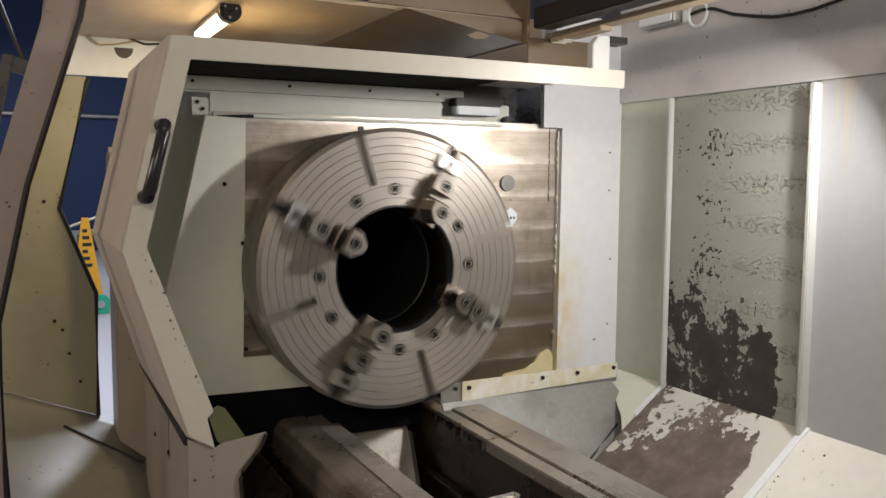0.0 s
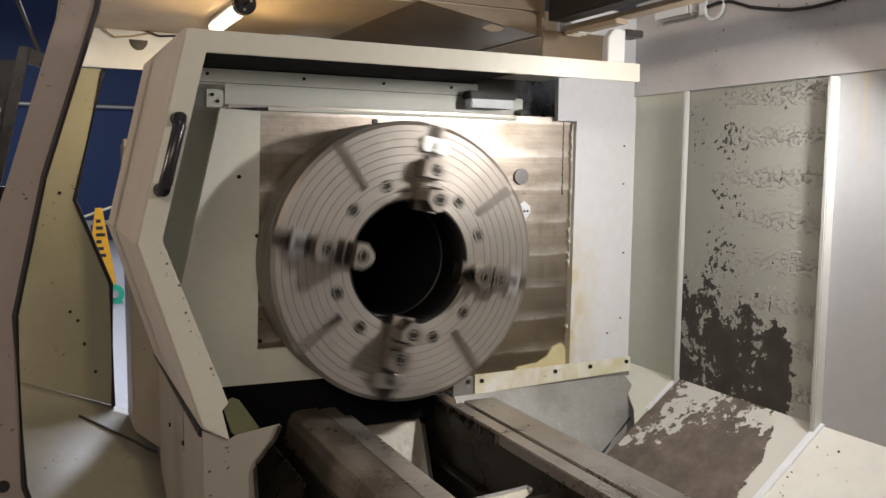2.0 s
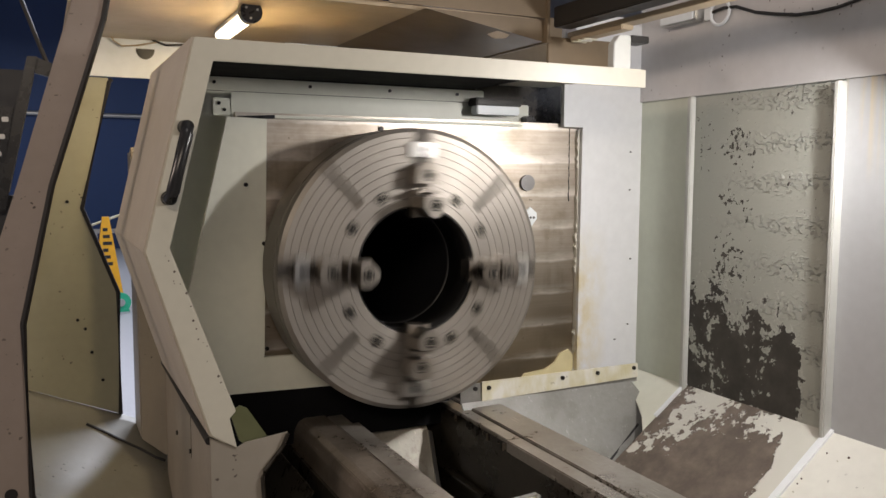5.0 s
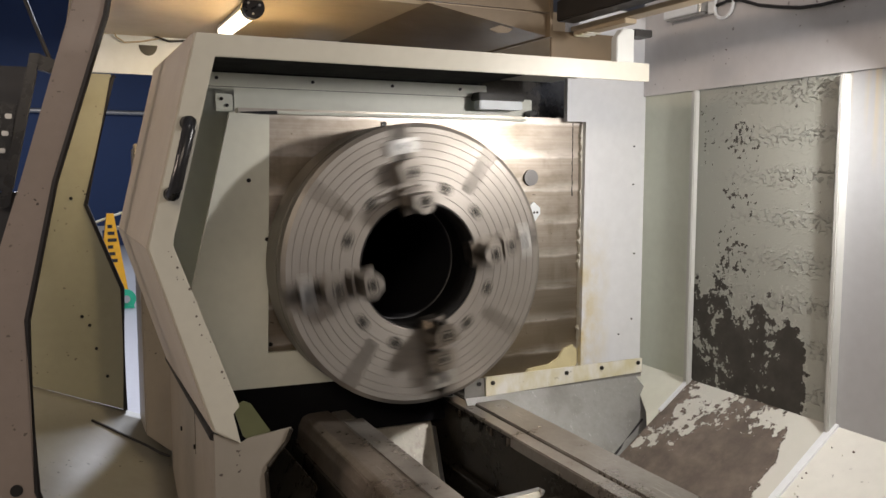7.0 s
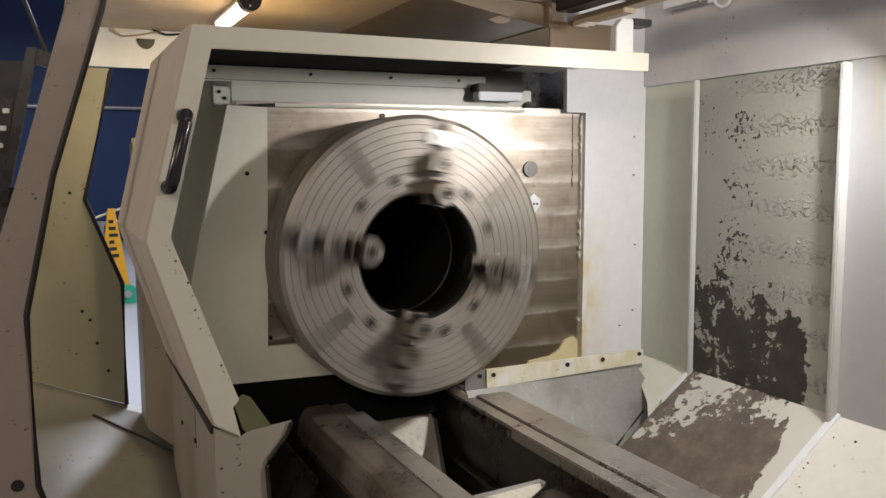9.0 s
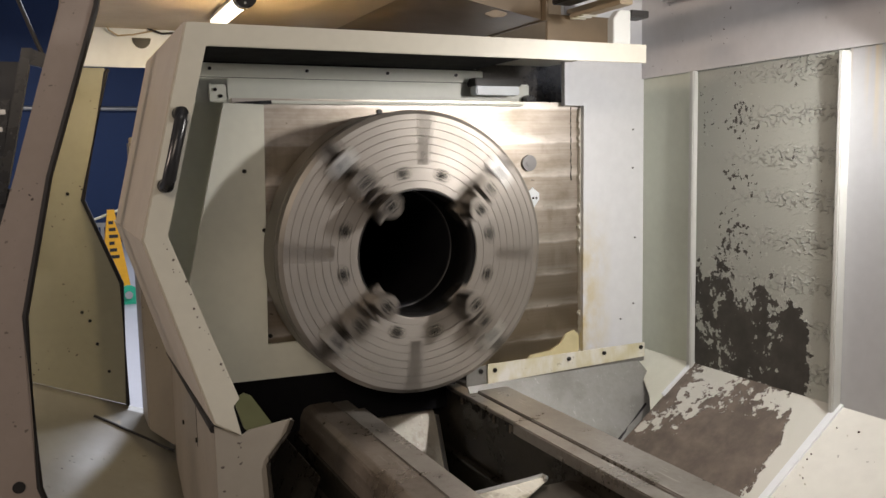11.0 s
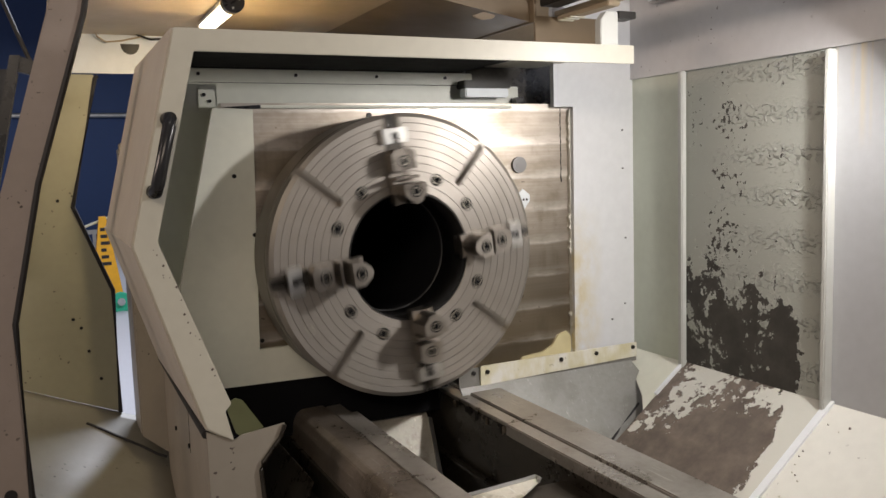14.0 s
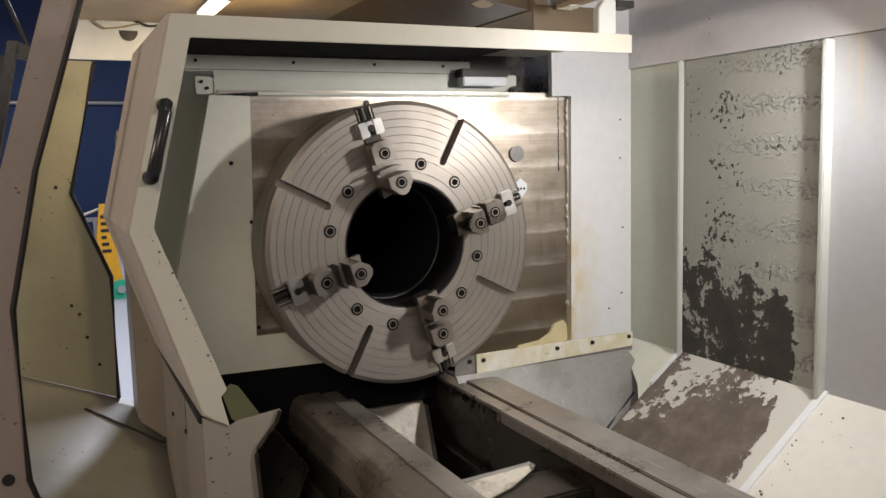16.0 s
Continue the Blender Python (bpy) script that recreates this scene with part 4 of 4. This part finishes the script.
part("top_arm", sheet([(-0.95, 0.905, 0.640), (-0.85, 0.905, 0.605), (-0.85, 0.905, 0.565), (-0.955, 0.905, 0.590)], 0.03), M_black, ctrl)
part("keypad", prism([(-1.30, 0.48), (-1.02, 0.48), (-1.06, 0.25), (-1.34, 0.25)], 0.894, 0.900), M_black, ctrl)
for r in range(3):
    for c in range(3):
        x, z = -1.045 - 0.035 * c - 0.012 * r, 0.44 - 0.055 * r
        part("key", box(x - 0.010, x + 0.010, 0.889, 0.894, z - 0.008, z + 0.008, 0.002), M_alu, ctrl)
part("lower_box", box(-1.45, -1.015, 0.93, 1.02, -0.02, 0.195, 0.006), M_panelgrey, ctrl)
part("cable", tube([(-1.03, 0.93, 0.98), (-0.985, 0.92, 0.825), (-0.95, 0.915, 0.72), (-0.918, 0.91, 0.628)], 0.007, 8), M_rubber, ctrl, "black cable hung from above")
part("post", box(-1.32, -1.22, 0.94, 1.01, -Z0, -0.02), M_alu, ctrl)

# ---- rear wall and tray ----
rear = thing("rear_enclosure", (0.93, -0.8, -1.2), "grey-green enamel rear splash wall with flaking paint", "machine wall")
WX = 0.930
part("lower_sheet", box(WX, WX + 0.006, -0.625, 0.175, -0.46, 0.53), M_peel, rear, "flaking grey-green enamel sheet")
part("near_sheet", box(WX - 0.004, WX + 0.006, -2.6, -0.634, -0.46, 0.53), M_near, rear)
part("upper_sheet", box(WX - 0.012, WX - 0.004, -2.6, 0.175, 0.520, 1.0), M_wall, rear)
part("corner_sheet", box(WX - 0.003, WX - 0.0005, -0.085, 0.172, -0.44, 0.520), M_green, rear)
part("flange", box(WX - 0.024, WX - 0.003, -0.094, -0.074, -0.43, 0.520, 0.003), M_fold, rear, "bright upright fold")
part("flange", box(WX - 0.034, WX, -0.638, -0.623, -0.43, 0.515, 0.003), M_fold, rear, "bright upright fold")
SL = 0.75


def tz(x):
    return -0.43 - SL * (0.905 - x)


tray = thing("rear_chip_tray", (0.6, -0.8, -1.2), "sloping chip tray with paint worn to brown metal", "chip tray")
part("worn_slope", sheet([(0.928, -0.628, tz(0.928)), (0.928, -0.086, tz(0.928)), (0.33, -0.086, tz(0.33)), (0.33, -0.628, tz(0.33))], 0.004), M_tray, tray)
part("corner_gusset", sheet([(0.928, -0.084, tz(0.928)), (0.928, 0.168, tz(0.928)), (0.912, 0.139, tz(0.912)), (0.870, 0.124, tz(0.870)), (0.790, -0.035, tz(0.790)), (0.753, -0.084, tz(0.753))], 0.004), M_panel, tray)
part("near_slope", sheet([(0.928, -2.6, tz(0.928) + 0.004), (0.928, -0.632, tz(0.928) + 0.004), (0.33, -0.632, tz(0.33) + 0.004), (0.33, -2.6, tz(0.33) + 0.004)], 0.004), M_traywhite, tray)
for y, w, xl in ((-0.085, 0.010, 0.80), (-0.637, 0.022, 0.40)):
    part("joint_fold", sheet([(0.925, y - w / 2, tz(0.925) + 0.012), (0.925, y + w / 2, tz(0.925) + 0.012), (xl, y + w / 2, tz(xl) + 0.012), (xl, y - w / 2, tz(xl) + 0.012)], 0.012), M_white, tray)

blobs = random.Random(11)
for i in range(22):
    x, y, r = 0.46 + 0.42 * blobs.random(), -0.662 - 0.07 * blobs.random() ** 2, 0.0018 + 0.0022 * blobs.random()
    z = tz(x) + 0.004
    part("paint_blob", rod((x, y, z), (x - 0.0022, y, z + 0.003), r, 7, 0.5 * r), M_hollow if i % 3 == 0 else M_sealwhite, tray)

# ---- overhead ----
over = thing("overhead_cover", (-0.2, 0.6, 0.74), "yellow-tinted cream overhead machine cover", "machine cover")
part("underside", box(-0.86, 0.52, 0.20, 1.19, 0.765, 0.775), M_cover, over)
part("fascia", box(-0.02, 0.52, 0.15, 0.16, 0.768, 1.0), M_brown, over, "brown front edge, shade put into its colour")
part("side_cheek", box(0.515, 0.525, 0.14, 1.19, 0.690, 1.0), M_brown, over)
part("fold", prism([(0.10, 0.7645), (0.5145, 0.7645), (0.5145, 0.695)], 0.165, 1.15), M_brown, over)
part("skirt", box(0.526, 0.842, 0.150, 0.160, 0.600, 0.712, 0.002), M_brown, over, "brown skirt plate, shade put into its colour")
part("weld_bump", prism([(0.30, 0.700), (0.33, 0.690), (0.37, 0.694), (0.385, 0.706), (0.34, 0.715)], 0.150, 0.1645, 0.002), M_brown, over)
part("back_board", box(-0.345, 1.5, 1.192, 1.2, 0.36, 1.0), M_cover, over)
part("rear_fold", prism([(-0.10, 0.766), (0.0, 0.70), (0.25, 0.70), (0.32, 0.766)], 1.0, 1.1), M_white, over)
tubel = thing("tube_light", (-0.43, 0.36, 0.75), "tubular machine lamp glowing warm with a dark end cap", "lamp")
a, b = Vector((-0.374, 0.36, 0.745)), Vector((-0.374, 0.80, 0.745))
part("housing", rod(a + Vector((0, 0.03, 0.004)), b, 0.026, 20), M_white, tubel)
part("lens", rod(a + Vector((-0.003, 0.032, -0.006)), b + Vector((-0.003, -0.02, -0.006)), 0.0235, 20), M_tube, tubel, "glowing warm lens")
cap = part("end_cap", rod(a, a + Vector((0, 0.032, 0)), 0.033, 24), M_black, tubel, "dark round end cap")
for k in range(3):
    d = Vector((0.019 * math.cos(2.1 * k + 0.4), -0.003, 0.019 * math.sin(2.1 * k + 0.4)))
    part("cap_screw", rod(a + Vector((d.x, 0, d.z)), a + d, 0.0035, 8), M_alu, cap)
part("hanger", rod(b + Vector((0, -0.05, 0.01)), b + Vector((0, -0.05, 0.025)), 0.006, 8), M_screw, tubel)
part("front_hanger", rod(a + Vector((0, 0.10, 0.01)), a + Vector((0, 0.10, 0.022)), 0.006, 8), M_screw, tubel)
loom = thing("lamp_wire", (-0.6, 1.18, 0.75), "two thin loose wires hung before the cream panel", "wire")
part("wire", tube([(-0.575, 1.175, 0.822), (-0.587, 1.172, 0.812), (-0.586, 1.172, 0.787), (-0.552, 1.172, 0.763), (-0.509, 1.172, 0.749), (-0.437, 1.172, 0.756), (-0.38, 1.172, 0.779)], 0.004, 8), M_rubber, loom)
part("wire", tube([(-0.70, 1.175, 0.80), (-0.703, 1.172, 0.779), (-0.692, 1.172, 0.753), (-0.664, 1.172, 0.735), (-0.609, 1.172, 0.741), (-0.543, 1.172, 0.757), (-0.51, 1.172, 0.775)], 0.003, 8), M_cover, loom)
track = thing("door_track", (0.56, -0.5, 0.72), "dark oily overhead door track along the machine", "door track")
part("rail", box(0.530, 0.60, -2.4, 0.13, 0.735, 0.80, 0.004), M_dark, track)
part("lip", box(0.605, 0.66, -2.4, 0.16, 0.715, 0.730, 0.002), M_cover, track)
part("guide", box(0.605, 0.650, -0.12, 0.145, 0.700, 0.7145, 0.003), M_cover, track)
for y in (0.06, 0.09, 0.12):
    part("clip", box(0.600, 0.655, y, y + 0.012, 0.696, 0.7005, 0.001), M_tape, track)
wire = thing("lamp_cable", (0.85, -0.4, 0.75), "thin black cable hung along the rear wall", "cable")
part("cable", tube([(0.912, y, z) for y, z in ((-0.15, 0.765), (-0.21, 0.772), (-0.26, 0.767), (-0.335, 0.738), (-0.41, 0.720), (-0.48, 0.706), (-0.546, 0.702), (-0.61, 0.704), (-0.67, 0.712), (-0.80, 0.735), (-1.0, 0.77))], 0.0048, 8), M_rubber, wire)
ring = thing("cable_clip", (0.90, -0.2, 0.75), "white plastic cable ring on the rear wall", "clip")
part("ring", tube([(0.908, -0.20 + 0.038 * math.cos(2 * math.pi * i / 20), 0.762 + 0.038 * math.sin(2 * math.pi * i / 20)) for i in range(21)], 0.005, 8), M_white, ring)
part("base", box(0.905, 0.918, -0.165, -0.135, 0.745, 0.780, 0.003), M_white, ring)
jbox = thing("junction_box", (0.90, -0.05, 0.77), "small clear and grey cable junction on the rear wall", "junction box")
part("case", box(0.880, 0.9178, -0.13, 0.04, 0.748, 0.790, 0.006), M_alu, jbox)
part("lid", box(0.875, 0.880, -0.12, 0.03, 0.752, 0.786, 0.002), M_white, jbox)
wl = thing("work_light", (0.87, -0.95, 0.53), "small machine work light on the rear wall", "lamp")
part("case", box(0.812, 0.926, -1.005, -0.890, 0.46, 0.60, 0.008), M_alu, wl)
part("lens", box(0.806, 0.812, -0.985, -0.900, 0.48, 0.58, 0.002), M_light, wl)


def motions():
    # angle of the chuck against its rest at the end of the clip: seconds, degrees
    knots = ((0.0, 7514.5), (0.5, 7353.1), (1.0, 7183.5), (1.5, 7003.1), (2.0, 6811.1), (2.5, 6603.2), (3.0, 6386.6), (3.5, 6153.8), (4.0, 5912.2), (4.2, 5812.8), (5.25, 5243.1), (6.3, 4652.4), (6.6, 4476.6), (7.0, 4222.8), (7.5, 3900.7), (8.0, 3570.3), (8.5, 3212.7), (9.0, 2851.7), (9.2, 2710.8), (10.25, 2006.1), (11.3, 1381.1), (11.6, 1235.3), (11.9, 1102.2), (12.2, 987.1), (12.5, 889.4), (13.0, 741.0), (13.5, 590.1), (14.0, 439.6), (14.5, 300.0), (15.0, 150.4), (15.3, 60.8), (15.4, 31.3), (15.5, 10.8), (15.6, 1.2), (15.7, -0.0), (16.0, 0.0))
    ts, degs = [k[0] for k in knots], [k[1] for k in knots]
    n = len(ts)
    slope = [0.0] * n
    for i in range(n):
        lo, hi = max(0, i - 1), min(n - 1, i + 1)
        slope[i] = (degs[hi] - degs[lo]) / (ts[hi] - ts[lo])
    slope[-1] = slope[-2] = 0.0

    def angle(t):
        i = max(0, min(n - 2, sum(1 for s in ts if s <= t) - 1))
        h = ts[i + 1] - ts[i]
        u = (t - ts[i]) / h
        return ((2 * u ** 3 - 3 * u * u + 1) * degs[i] + (u ** 3 - 2 * u * u + u) * h * slope[i]
                + (3 * u * u - 2 * u ** 3) * degs[i + 1] + (u ** 3 - u * u) * h * slope[i + 1])

    walk(chuck, [(k / FPS, pose(0, 0, Z0, 0, -angle(k / FPS), 0)) for k in range(int(16 * FPS) + 1)])


motions()
